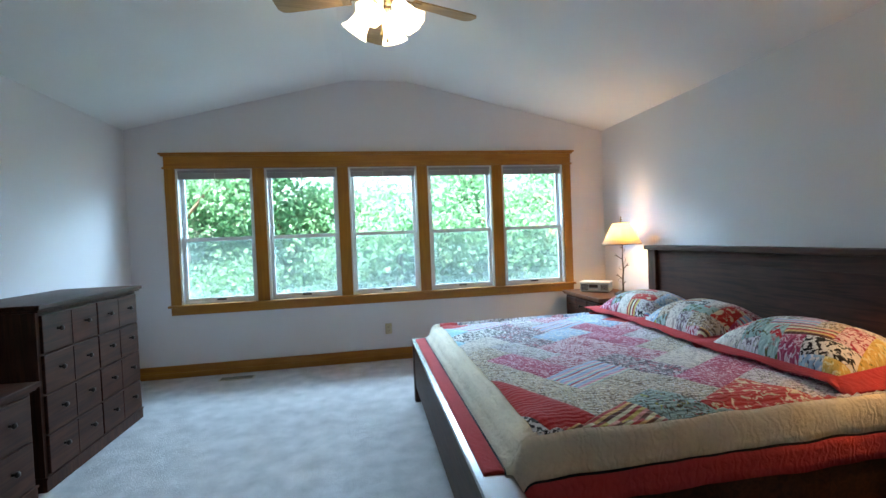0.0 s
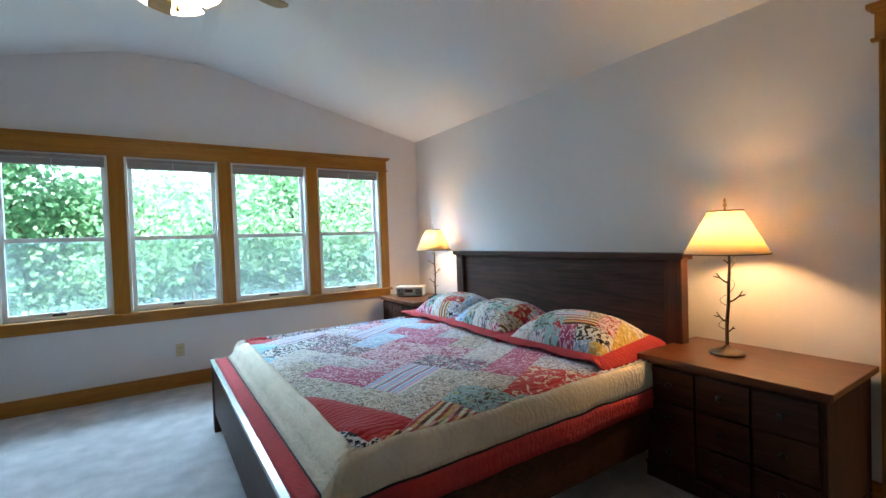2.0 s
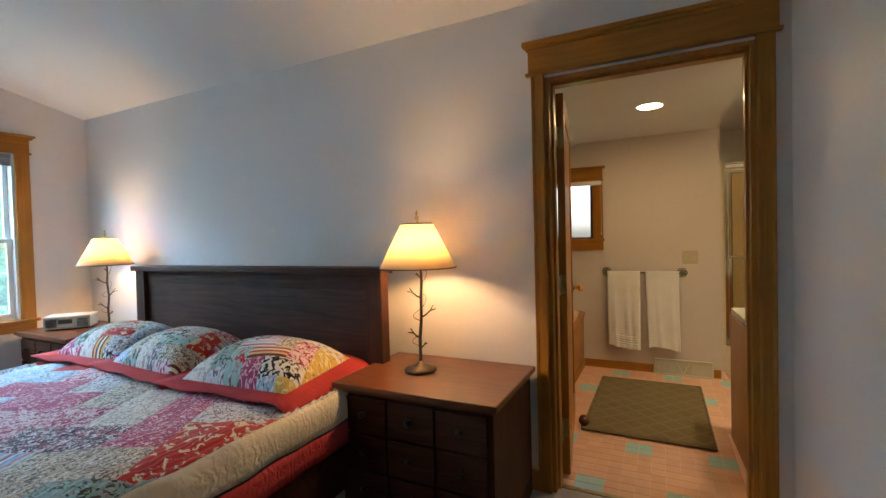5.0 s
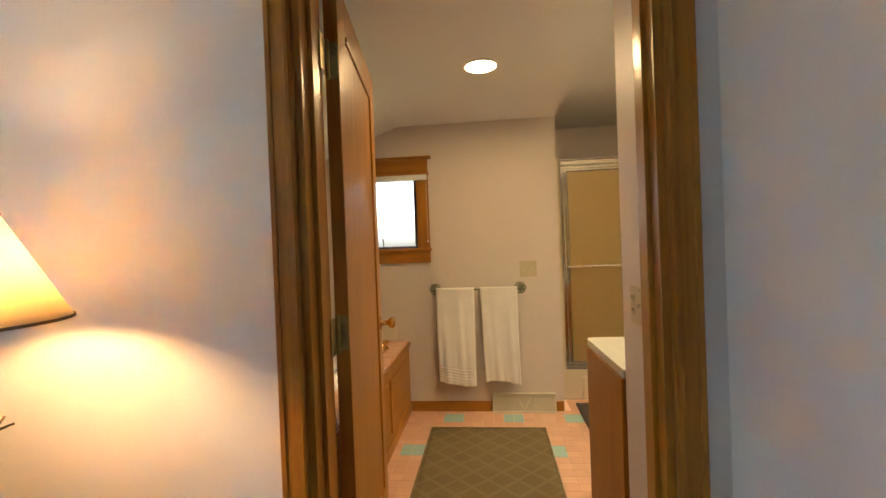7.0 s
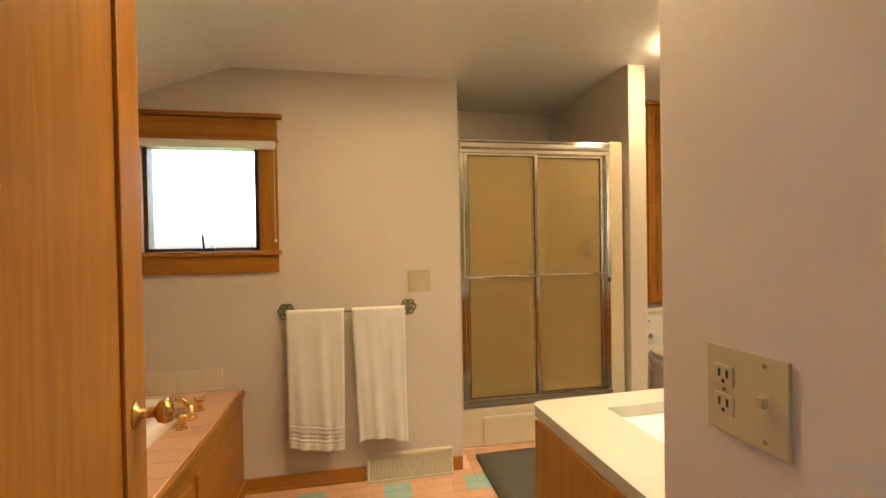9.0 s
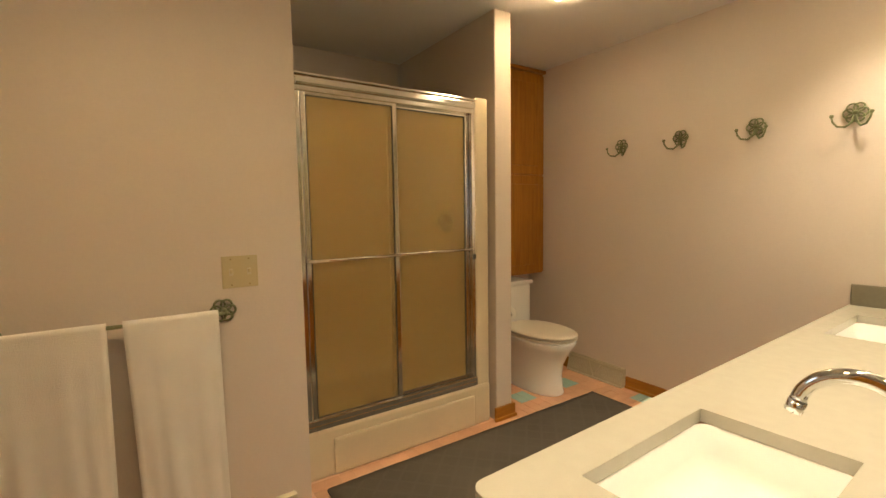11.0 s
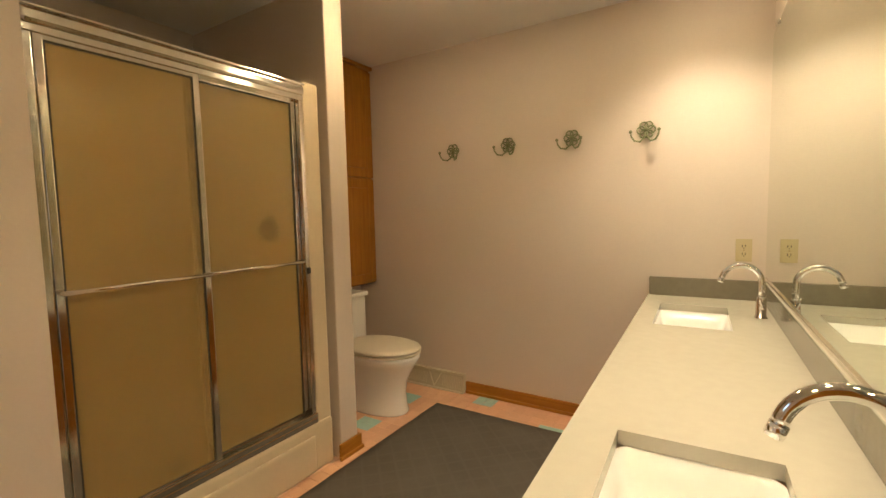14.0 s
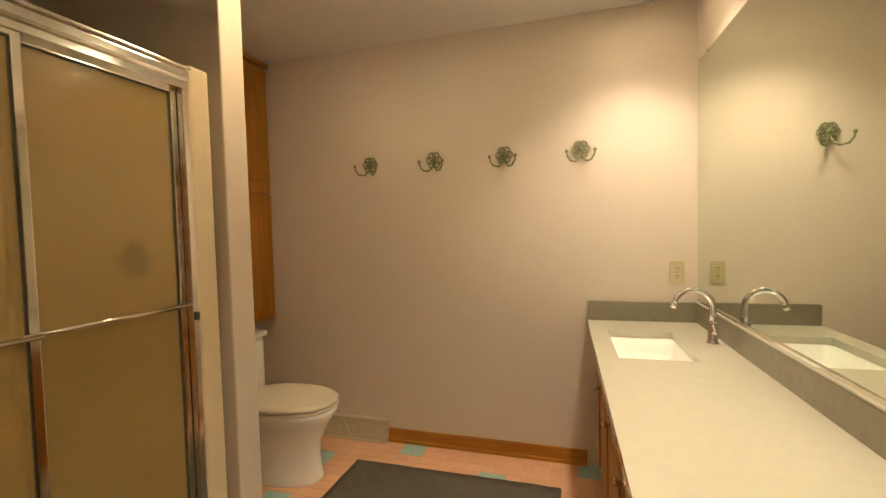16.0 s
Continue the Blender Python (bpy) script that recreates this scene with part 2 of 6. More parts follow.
def woven_rug(name, dark, light, cells=14.0):
    """Flat-woven rug with a lattice figure."""
    m = mat(name, dark, rough=0.95, vary=0.12, scale=5, fine=300, bump=0.5, spec=0.1)
    n, l = m.node_tree.nodes, m.node_tree.links
    b = n["Principled BSDF"]
    base = b.inputs["Base Color"].links[0].from_socket
    co, mp, ck = n.new("ShaderNodeTexCoord"), n.new("ShaderNodeMapping"), n.new("ShaderNodeTexVoronoi")
    mp.inputs["Rotation"].default_value = (0, 0, radians(45))
    l.new(co.outputs["Object"], mp.inputs[0])
    l.new(mp.outputs[0], ck.inputs[0])
    ck.inputs["Scale"].default_value, ck.inputs["Randomness"].default_value = cells, 0.0
    ck.distance = "CHEBYCHEV"
    r = n.new("ShaderNodeValToRGB")
    r.color_ramp.elements[0].position, r.color_ramp.elements[1].position = 0.40, 0.43
    r.color_ramp.elements[0].color, r.color_ramp.elements[1].color = (0, 0, 0, 1), (1, 1, 1, 1)
    l.new(ck.outputs["Distance"], r.inputs[0])
    fade = n.new("ShaderNodeMath")
    fade.operation = "MULTIPLY"
    fade.inputs[1].default_value = 0.5
    l.new(r.outputs[0], fade.inputs[0])
    mix = n.new("ShaderNodeMix")
    mix.data_type = "RGBA"
    l.new(fade.outputs[0], mix.inputs[0])
    l.new(base, mix.inputs[6])
    mix.inputs[7].default_value = (*light, 1)
    l.new(mix.outputs[2], b.inputs["Base Color"])
    return m


def leaf_mat():
    m = bpy.data.materials.new("leaf")
    m.use_nodes = True
    n, l = m.node_tree.nodes, m.node_tree.links
    b = n["Principled BSDF"]
    r, geo = n.new("ShaderNodeValToRGB"), n.new("ShaderNodeNewGeometry")
    r.color_ramp.elements[0].color, r.color_ramp.elements[1].color = (0.085, 0.25, 0.13, 1), (0.22, 0.42, 0.25, 1)
    l.new(geo.outputs["Random Per Island"], r.inputs[0])
    l.new(r.outputs[0], b.inputs["Base Color"])
    b.inputs["Roughness"].default_value = 0.6
    b.inputs["Specular IOR Level"].default_value = 0.25
    tr, mx = n.new("ShaderNodeBsdfTranslucent"), n.new("ShaderNodeMixShader")
    l.new(r.outputs[0], tr.inputs[0])
    mx.inputs[0].default_value = 0.55
    l.new(b.outputs[0], mx.inputs[1])
    l.new(tr.outputs[0], mx.inputs[2])
    l.new(mx.outputs[0], n["Material Output"].inputs[0])
    return m


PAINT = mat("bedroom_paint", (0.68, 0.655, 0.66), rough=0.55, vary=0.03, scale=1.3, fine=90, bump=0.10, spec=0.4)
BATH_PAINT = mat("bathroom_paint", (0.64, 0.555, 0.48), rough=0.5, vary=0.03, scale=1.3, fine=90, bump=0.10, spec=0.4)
CEILING = mat("ceiling_paint", (0.78, 0.77, 0.76), rough=0.8, vary=0.03, scale=1.5, fine=120, bump=0.16)
CARPET = carpet_mat()
OAK_X = wood("golden_oak_along_x", (0.30, 0.116, 0.012), (0.40, 0.170, 0.018), "x", coat=0.1, spec=0.35)
OAK_Y = wood("golden_oak_along_y", (0.30, 0.116, 0.012), (0.40, 0.170, 0.018), "y", coat=0.1, spec=0.35)
OAK_Z = wood("golden_oak_upright", (0.30, 0.116, 0.012), (0.40, 0.170, 0.018), "z", coat=0.1, spec=0.35)
DARK_Y = wood("dark_cherry_along_y", (0.026, 0.0085, 0.0045), (0.070, 0.024, 0.012), "y", rough=0.5, coat=0.03, spec=0.22)
DARK_Z = wood("dark_cherry_upright", (0.026, 0.0085, 0.0045), (0.070, 0.024, 0.012), "z", rough=0.5, coat=0.03, spec=0.22)
DARK_CAP = wood("polished_dark_cherry", (0.026, 0.010, 0.006), (0.07, 0.026, 0.015), "y", rough=0.2, coat=1.0, spec=1.0)
DARK_CAP.node_tree.nodes["Principled BSDF"].inputs["Coat IOR"].default_value = 2.5
CHERRY_Y = wood("red_cherry_along_y", (0.085, 0.024, 0.008), (0.165, 0.052, 0.017), "y", rough=0.33, coat=0.3)
VINYL = mat("white_vinyl", (0.74, 0.74, 0.72), rough=0.4, vary=0.03, bump=0.03)
PANE = glass("window_glass")
# grey-white slats with their shade at the window head put into the colour
BLIND = mat("shaded_blind_slats", (0.34, 0.30, 0.30), rough=0.5, vary=0.05, bump=0.05)
IVORY = mat("ivory_plastic", (0.52, 0.44, 0.26), rough=0.35, vary=0.03, bump=0.03)
SASH_WOOD = wood("dark_sash_wood", (0.06, 0.03, 0.015), (0.13, 0.065, 0.03), "z", rough=0.4)
SLOT = mat("dark_slot", (0.03, 0.028, 0.025), rough=0.6, vary=0.1, bump=0.0)
IRON = mat("brown_iron", (0.10, 0.075, 0.055), rough=0.45, metal=0.8, vary=0.25, scale=40, bump=0.3)
BRONZE = mat("dark_knob_metal", (0.045, 0.04, 0.036), rough=0.35, metal=0.9, vary=0.2, scale=40, bump=0.1)
BRASS = mat("polished_brass", (0.72, 0.47, 0.16), rough=0.18, metal=1.0, vary=0.1, scale=30, bump=0.05)
OLD_BRASS = mat("old_brass", (0.33, 0.25, 0.10), rough=0.4, metal=0.9, vary=0.25, scale=30, bump=0.1)
VERDI = mat("green_bronze", (0.21, 0.22, 0.12), rough=0.5, metal=0.6, vary=0.35, scale=70, bump=0.4)
CHROME = mat("chrome", (0.80, 0.80, 0.80), rough=0.06, metal=1.0, vary=0.03, bump=0.0, rough_vary=0.03)
ALU = mat("brushed_aluminium", (0.80, 0.77, 0.71), rough=0.13, metal=1.0, vary=0.06, scale=30, bump=0.0)
LINEN = shade_cloth("lampshade_linen", (0.82, 0.68, 0.46))
BULB = glow("lamp_bulb", (1.0, 0.60, 0.26), 42)
FROST = glow("frosted_fan_glass", (1.0, 0.80, 0.52), 0.75)
DOWNLIGHT = glow("downlight_lens", (1.0, 0.70, 0.34), 18.0)
PANEL_LIGHT = glow("panel_light_lens", (1.0, 0.73, 0.40), 8.5)
CAN_LENS = glow("can_light_lens", (1.0, 0.78, 0.46), 5.0)
FAN_BLADE = wood("fan_blade_maple", (0.30, 0.19, 0.09), (0.45, 0.30, 0.15), "x", rough=0.4)
FAN_METAL = mat("fan_bronze", (0.30, 0.22, 0.14), rough=0.3, metal=0.9, vary=0.1, bump=0.05)
WHITE_C, CREAM_C, NAVY_C, WINE_C = (0.72, 0.69, 0.66), (0.62, 0.55, 0.44), (0.035, 0.035, 0.06), (0.40, 0.05, 0.12)
FABRIC = {
    "red": fabric("plain_red_cotton", (0.58, 0.04, 0.04)),
    "black": fabric("black_and_white_floral", (0.80, 0.80, 0.80), [((0.02, 0.02, 0.03), 24, -0.01, 0.3)]),
    "stripe": fabric("brown_candy_stripe", CREAM_C, stripes=[(0.20, 0.09, 0.07), (0.80, 0.58, 0.30), (0.58, 0.13, 0.13), (0.80, 0.80, 0.61), (0.28, 0.16, 0.13), (0.80, 0.47, 0.44), (0.67, 0.56, 0.22), (0.43, 0.09, 0.10), (0.80, 0.77, 0.61)]),
    "teal": fabric("grey_teal_floral", (0.47, 0.62, 0.61), [((0.20, 0.24, 0.12), 17, 0.05, 0.5), ((0.63, 0.06, 0.08), 9, 0.13, 0.9), ((0.80, 0.80, 0.80), 40, 0.13, 0.5)]),
    "garden": fabric("dark_garden_print", (0.41, 0.55, 0.55), [((0.13, 0.12, 0.07), 22, 0.03, 0.2), ((0.47, 0.52, 0.13), 26, 0.13, 0.6), ((0.50, 0.09, 0.11), 30, 0.15, 0.6)]),
    "redflower": fabric("red_and_cream_floral", (0.60, 0.07, 0.06), [((0.80, 0.72, 0.55), 20, 0.05, 0.6)]),
    "bluestripe": fabric("blue_candy_stripe", CREAM_C, stripes=[(0.41, 0.55, 0.80), (0.80, 0.80, 0.80), (0.56, 0.13, 0.22), (0.36, 0.61, 0.80), (0.80, 0.80, 0.72), (0.80, 0.47, 0.63), (0.55, 0.69, 0.80)], period=0.075),
    "brown": fabric("cream_and_brown_print", (0.69, 0.63, 0.52), [((0.30, 0.24, 0.19), 34, 0.0, 0.2), ((0.80, 0.80, 0.80), 50, 0.07, 0.4)]),
    "pink": fabric("pink_leaf_print", (0.52, 0.11, 0.22), [((0.80, 0.61, 0.69), 36, 0.04, 0.3)]),
    "rose": fabric("white_and_rose_print", (0.80, 0.66, 0.72), [((0.47, 0.07, 0.15), 32, 0.0, 0.3), ((0.30, 0.16, 0.20), 46, 0.14, 0.3)]),
    "grey": fabric("grey_and_white_print", (0.75, 0.73, 0.77), [((0.26, 0.20, 0.25), 30, 0.02, 0.2), ((0.55, 0.58, 0.50), 42, 0.07, 0.5)]),
    "blue": fabric("pale_blue_print", (0.44, 0.61, 0.77), [((0.80, 0.80, 0.80), 28, 0.02, 0.5), ((0.12, 0.14, 0.24), 36, 0.11, 0.3)]),
    "white": fabric("white_cotton", (0.80, 0.77, 0.73), [((0.50, 0.47, 0.46), 40, 0.03, 0.5)]),
    "plum": fabric("plum_print", (0.18, 0.13, 0.18), [((0.80, 0.77, 0.80), 38, 0.02, 0.4), ((0.56, 0.13, 0.20), 30, 0.09, 0.5)]),
    "aqua": fabric("plain_aqua_cotton", (0.41, 0.69, 0.77), [((0.69, 0.80, 0.80), 24, 0.08, 0.6)]),
    "yellow": fabric("yellow_print", (0.70, 0.54, 0.20), [((0.80, 0.77, 0.50), 30, 0.03, 0.5), ((0.30, 0.30, 0.08), 34, 0.13, 0.4)]),
}
CREAM = quilted("cream_quilting", (0.74, 0.67, 0.54))
RED = quilted("red_quilting", (0.44, 0.05, 0.055))
PIPING = mat("black_piping", (0.015, 0.014, 0.02), rough=0.8, vary=0.1, bump=0.1)
SHEET = mat("yellow_sheet", (0.66, 0.55, 0.33), rough=0.9, vary=0.08, fine=200, bump=0.2)
TOWEL = mat("white_terry", (0.82, 0.78, 0.71), rough=0.95, vary=0.05, scale=8, fine=420, bump=0.8, spec=0.1)
PORCELAIN = mat("white_porcelain", (0.87, 0.86, 0.83), rough=0.12, vary=0.02, bump=0.0, coat=0.4)
SEAT = mat("almond_seat", (0.70, 0.63, 0.50), rough=0.3, vary=0.03, bump=0.02)
STALL = mat("almond_fibreglass", (0.66, 0.55, 0.38), rough=0.32, vary=0.04, bump=0.03)
OBSCURE = glass("obscure_shower_glass", (0.82, 0.62, 0.27), rough=0.22, body=0.3)
STONE = mat("cream_quartz", (0.48, 0.455, 0.38), rough=0.16, vary=0.03, scale=30, fine=260, bump=0.02, coat=0.2)
TAUPE = mat("taupe_quartz", (0.20, 0.18, 0.13), rough=0.14, vary=0.08, scale=30, fine=260, bump=0.02, coat=0.2)
TILE = mat("salmon_tile", (0.66, 0.38, 0.235), rough=0.14, vary=0.05, scale=3, fine=40, bump=0.02, coat=0.3, random_hue=0.06)
TILE_B = mat("salmon_tile_field", (0.66, 0.38, 0.235), rough=0.14, vary=0.05, scale=3, fine=40, bump=0.02, coat=0.3, island=0.06)
TEAL = mat("teal_tile", (0.33, 0.50, 0.44), rough=0.14, vary=0.06, scale=9, fine=40, bump=0.02, coat=0.3)
GROUT = mat("salmon_grout", (0.70, 0.43, 0.28), rough=0.7, vary=0.12, scale=8, fine=90, bump=0.25)
OLIVE_RUG = woven_rug("olive_rug_weave", (0.155, 0.115, 0.055), (0.20, 0.155, 0.08), 9.0)
GREY_RUG = woven_rug("grey_rug_weave", (0.105, 0.092, 0.075), (0.118, 0.104, 0.086), 12.0)
# darker copy of the almond metal: recess shade behind the louvres as colour
VENT_BACK = mat("shaded_vent_metal", (0.48, 0.43, 0.31), rough=0.4, vary=0.08, bump=0.03)
VENT = mat("almond_metal", (0.56, 0.50, 0.36), rough=0.35, vary=0.05, bump=0.03)
RADIO = mat("silver_teal_plastic", (0.36, 0.43, 0.42), rough=0.4, vary=0.04, bump=0.02)
RADIO_TOP = mat("pale_plastic", (0.62, 0.60, 0.54), rough=0.35, vary=0.03, bump=0.02)
PAPER = mat("tissue_paper", (0.80, 0.77, 0.72), rough=0.95, vary=0.03, fine=200, bump=0.2)
MAHOGANY = mat("red_brown_wood_ball", (0.12, 0.03, 0.02), rough=0.22, vary=0.15, scale=30, bump=0.05, coat=0.5)
BARK = mat("bark", (0.11, 0.085, 0.06), rough=0.9, vary=0.3, scale=12, fine=60, bump=0.7, stretch=(1, 1, 0.25))
LEAF = leaf_mat()
GRASS = mat("lawn", (0.06, 0.11, 0.03), rough=0.9, vary=0.3, scale=1.2, fine=30, bump=0.4)
SCREEN = veil("insect_screen_mesh", (0.52, 0.60, 0.62), 0.28)
MIRROR = mat("mirror_silver", (0.74, 0.79, 0.70), rough=0.01, metal=1.0, vary=0.0, bump=0.0, rough_vary=0.0)
CORD = mat("brown_cord", (0.12, 0.09, 0.06), rough=0.6, vary=0.1, bump=0.05)

# ---- building helpers ----


def box(bm, x0, x1, y0, y1, z0, z1, bev=0.0, m=None):
    made = bmesh.ops.create_cube(bm, size=1.0)["verts"]
    for v in made:
        v.co = Vector(((x0 + x1) / 2 + v.co.x * (x1 - x0), (y0 + y1) / 2 + v.co.y * (y1 - y0), (z0 + z1) / 2 + v.co.z * (z1 - z0)))
        if m is not None:
            v.co = m @ v.co
    if bev:
        edges = list({e for v in made for e in v.link_edges})
        bmesh.ops.bevel(bm, geom=edges, offset=bev, segments=2, profile=0.6, affect="EDGES")
    return bm


def lathe(bm, profile, segs=24, at=(0, 0, 0), m=None):
    """Turns (radius, height) pairs about an upright axis."""
    rings = []
    for r, z in profile:
        ring = []
        for k in range(segs):
            a = 2 * math.pi * k / segs
            p = Vector((at[0] + r * math.cos(a), at[1] + r * math.sin(a), at[2] + z))
            ring.append(bm.verts.new(m @ p if m is not None else p))
        rings.append(ring)
    for a, b in zip(rings, rings[1:]):
        for k in range(segs):
            bm.faces.new((a[k], a[(k + 1) % segs], b[(k + 1) % segs], b[k]))
    if profile[0] == profile[-1]:
        return bm
    if profile[0][0] > 1e-4:
        bm.faces.new(list(reversed(rings[0])))
    if profile[-1][0] > 1e-4:
        bm.faces.new(rings[-1])
    return bm


def tube(bm, pts, radius, segs=8, radius_end=None):
    """A round bar along points."""
    pts = [Vector(p) for p in pts]
    rings, up = [], Vector((0.13, 0.27, 0.95))
    for k, p in enumerate(pts):
        d = (pts[min(k + 1, len(pts) - 1)] - pts[max(k - 1, 0)]).normalized()
        s = d.cross(up)
        s = s.normalized() if s.length > 0.05 else d.cross(Vector((1, 0, 0))).normalized()
        t = s.cross(d)
        r = radius if radius_end is None else radius + (radius_end - radius) * k / (len(pts) - 1)
        rings.append([bm.verts.new(p + r * (math.cos(2 * math.pi * j / segs) * s + math.sin(2 * math.pi * j / segs) * t)) for j in range(segs)])
    for a, b in zip(rings, rings[1:]):
        for k in range(segs):
            bm.faces.new((a[k], a[(k + 1) % segs], b[(k + 1) % segs], b[k]))
    bm.faces.new(list(reversed(rings[0])))
    bm.faces.new(rings[-1])
    return bm


def ball(bm, centre, r, scale=(1, 1, 1), segs=16):
    made = bmesh.ops.create_uvsphere(bm, u_segments=segs, v_segments=segs // 2, radius=r)["verts"]
    for v in made:
        v.co = Vector((v.co.x * scale[0], v.co.y * scale[1], v.co.z * scale[2])) + Vector(centre)
    return bm


def sheet(bm, rows, closed=False):
    """Faces between rows of points."""
    grid = [[bm.verts.new(p) for p in row] for row in rows]
    for a, b in zip(grid, grid[1:]):
        n = len(a)
        for k in range(n if closed else n - 1):
            bm.faces.new((a[k], a[(k + 1) % n], b[(k + 1) % n], b[k]))
    return grid


def part(name, bm, material, parent=None, label="", smooth=False):
    """Links a bmesh as one mesh object, under a thing or a part."""
    bmesh.ops.recalc_face_normals(bm, faces=bm.faces)
    me = bpy.data.meshes.new(name)
    bm.to_mesh(me)
    bm.free()
    me.materials.append(material)
    if smooth:
        for f in me.polygons:
            f.use_smooth = True
    ob = new(name, me)
    if parent is not None:
        ob.parent = parent
    if label:
        tagged(ob, label)
    return ob


def boxes(name, rows, material, parent=None, label="", bev=0.003):
    bm = bmesh.new()
    for r in rows:
        box(bm, *r, bev=bev)
    return part(name, bm, material, parent, label)


def thing(name, at, label, category, group="", turn=0):
    ob = new(name)
    ob.matrix_world = pose(*at, 0, 0, turn)
    ob.empty_display_size = 0.1
    return tagged(ob, label, category, group)


def structure(ob, label, category):
    return tagged(ob, label, category, kind="structure")


# ---- the shell: plan in metres ----
XW, YN = 3.02, 4.905            # headboard wall, window wall
XL, YS = -2.0, -0.26            # far wall behind the dressers, wall beside the bathroom door
EAVE, RIDGE, R0, R1 = 2.45, 2.975, 0.13, 0.785
XB = XW + 0.13                  # bathroom face of the headboard wall
DY0, DY1, DZ = -0.12, 0.70, 2.05   # bathroom doorway
EX, BN = 5.335, 1.75            # towel wall, wall behind the tub
HY, BX = -2.53, 6.36            # hook wall, wall behind the toilet
MX, SWY = 3.66, -0.195         # mirror wall, switch wall
LOW, HIGH, STEP = 2.19, 2.42, -0.25
SX, SY0, SY1 = 5.59, -0.31, -1.325   # shower front and its width

# bedroom walls
WIN_X = [-1.195 + 0.837 * k for k in range(5)]
WW, WZ0, WZ1 = 0.365, 0.72, 2.06
bm = bmesh.new()
edges = [XL - 0.15] + [e for x in WIN_X for e in (x - WW, x + WW)] + [XW]
for a, b in zip(edges[0::2], edges[1::2]):
    box(bm, a, b, YN, YN + 0.14, WZ0, WZ1)
box(bm, XL - 0.15, XW, YN, YN + 0.14, -0.1, WZ0)
box(bm, XL - 0.15, XW, YN, YN + 0.14, WZ1, EAVE)
pts = [(XL - 0.15, EAVE), (XW, EAVE), (XW, EAVE + 0.02), (R1, RIDGE + 0.1), (R0, RIDGE + 0.1), (XL - 0.15, EAVE + 0.02)]
f0 = [bm.verts.new((x, YN, z)) for x, z in pts]
f1 = [bm.verts.new((x, YN + 0.14, z)) for x, z in pts]
bm.faces.new(f0)
bm.faces.new(f1)
for k in range(len(pts)):
    bm.faces.new((f0[k], f0[(k + 1) % 6], f1[(k + 1) % 6], f1[k]))
structure(part("wall_north", bm, PAINT), "painted pale mauve gable wall with five windows", "wall")

bm = bmesh.new()
box(bm, XW, XB, DY1 + 0.02, YN + 0.14, -0.1, EAVE + 0.1)
box(bm, XW, XB, YS - 0.12, DY0 - 0.02, -0.1, EAVE + 0.1)
box(bm, XW, XB, DY0 - 0.02, DY1 + 0.02, DZ + 0.02, EAVE + 0.1)
structure(part("wall_east", bm, PAINT), "painted pale mauve wall behind the bed", "wall")
bm = bmesh.new()
box(bm, XL - 0.15, XL, -1.75, YN, -0.1, EAVE + 0.1)
structure(part("wall_west", bm, PAINT), "painted pale mauve wall behind the dressers", "wall")
bm = bmesh.new()
box(bm, 1.75, XW, YS - 0.12, YS, -0.1, RIDGE + 0.2)
box(bm, 1.63, 1.75, -1.75, YS, -0.1, RIDGE + 0.2)
box(bm, XL - 0.15, 1.63, -1.87, -1.75, -0.1, RIDGE + 0.2)
structure(part("wall_south", bm, PAINT), "painted pale mauve wall beside the bathroom doorway", "wall")

# vaulted ceiling: one mesh, softened where the planes meet
bm = bmesh.new()
prof = [(XL - 0.15, EAVE - 0.035), (R0 - 0.12, RIDGE - 0.03), (R0, RIDGE - 0.006), (R0 + 0.1, RIDGE), (R1 - 0.1, RIDGE), (R1, RIDGE - 0.006), (R1 + 0.12, RIDGE - 0.03), (XW + 0.13, EAVE - 0.03)]
rows = [[(x, y, z) for x, z in prof] for y in (-1.87, YN + 0.14)]
rows += [[(x, y, z + 0.12) for x, z in prof] for y in (YN + 0.14, -1.87)] + [rows[0]]
sheet(bm, rows)
structure(part("ceiling", bm, CEILING), "white painted vaulted bedroom ceiling", "ceiling")

bm = bmesh.new()
box(bm, XL - 0.15, XW + 0.075, -1.87, YN + 0.1, -0.12, 0.0)
structure(part("floor", bm, CARPET), "beige cut-pile bedroom carpet", "carpet")

# bathroom shell
bm = bmesh.new()
WB0, WB1, WBZ0, WBZ1 = 0.80, 1.36, 1.25, 1.80
box(bm, EX, EX + 0.13, -0.25, WB0, -0.1, HIGH + 0.1)
box(bm, EX, EX + 0.13, WB1, BN + 0.1, -0.1, HIGH + 0.1)
box(bm, EX, EX + 0.13, WB0, WB1, -0.1, WBZ0)
box(bm, EX, EX + 0.13, WB0, WB1, WBZ1, HIGH + 0.1)
box(bm, EX + 0.13, 6.75, -0.27, -0.19, -0.1, HIGH + 0.1)
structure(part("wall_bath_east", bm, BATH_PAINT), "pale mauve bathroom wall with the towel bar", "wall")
bm = bmesh.new()
box(bm, XB, EX + 0.13, BN, BN + 0.12, -0.1, LOW + 0.3)
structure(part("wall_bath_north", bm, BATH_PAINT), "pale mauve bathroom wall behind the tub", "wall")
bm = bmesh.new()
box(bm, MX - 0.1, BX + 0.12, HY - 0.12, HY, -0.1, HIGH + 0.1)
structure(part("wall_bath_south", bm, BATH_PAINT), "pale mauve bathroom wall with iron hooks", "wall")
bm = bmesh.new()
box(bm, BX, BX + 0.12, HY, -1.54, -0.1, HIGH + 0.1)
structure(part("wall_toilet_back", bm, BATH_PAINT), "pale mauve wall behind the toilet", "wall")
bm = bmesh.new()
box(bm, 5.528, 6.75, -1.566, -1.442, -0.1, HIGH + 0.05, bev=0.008)
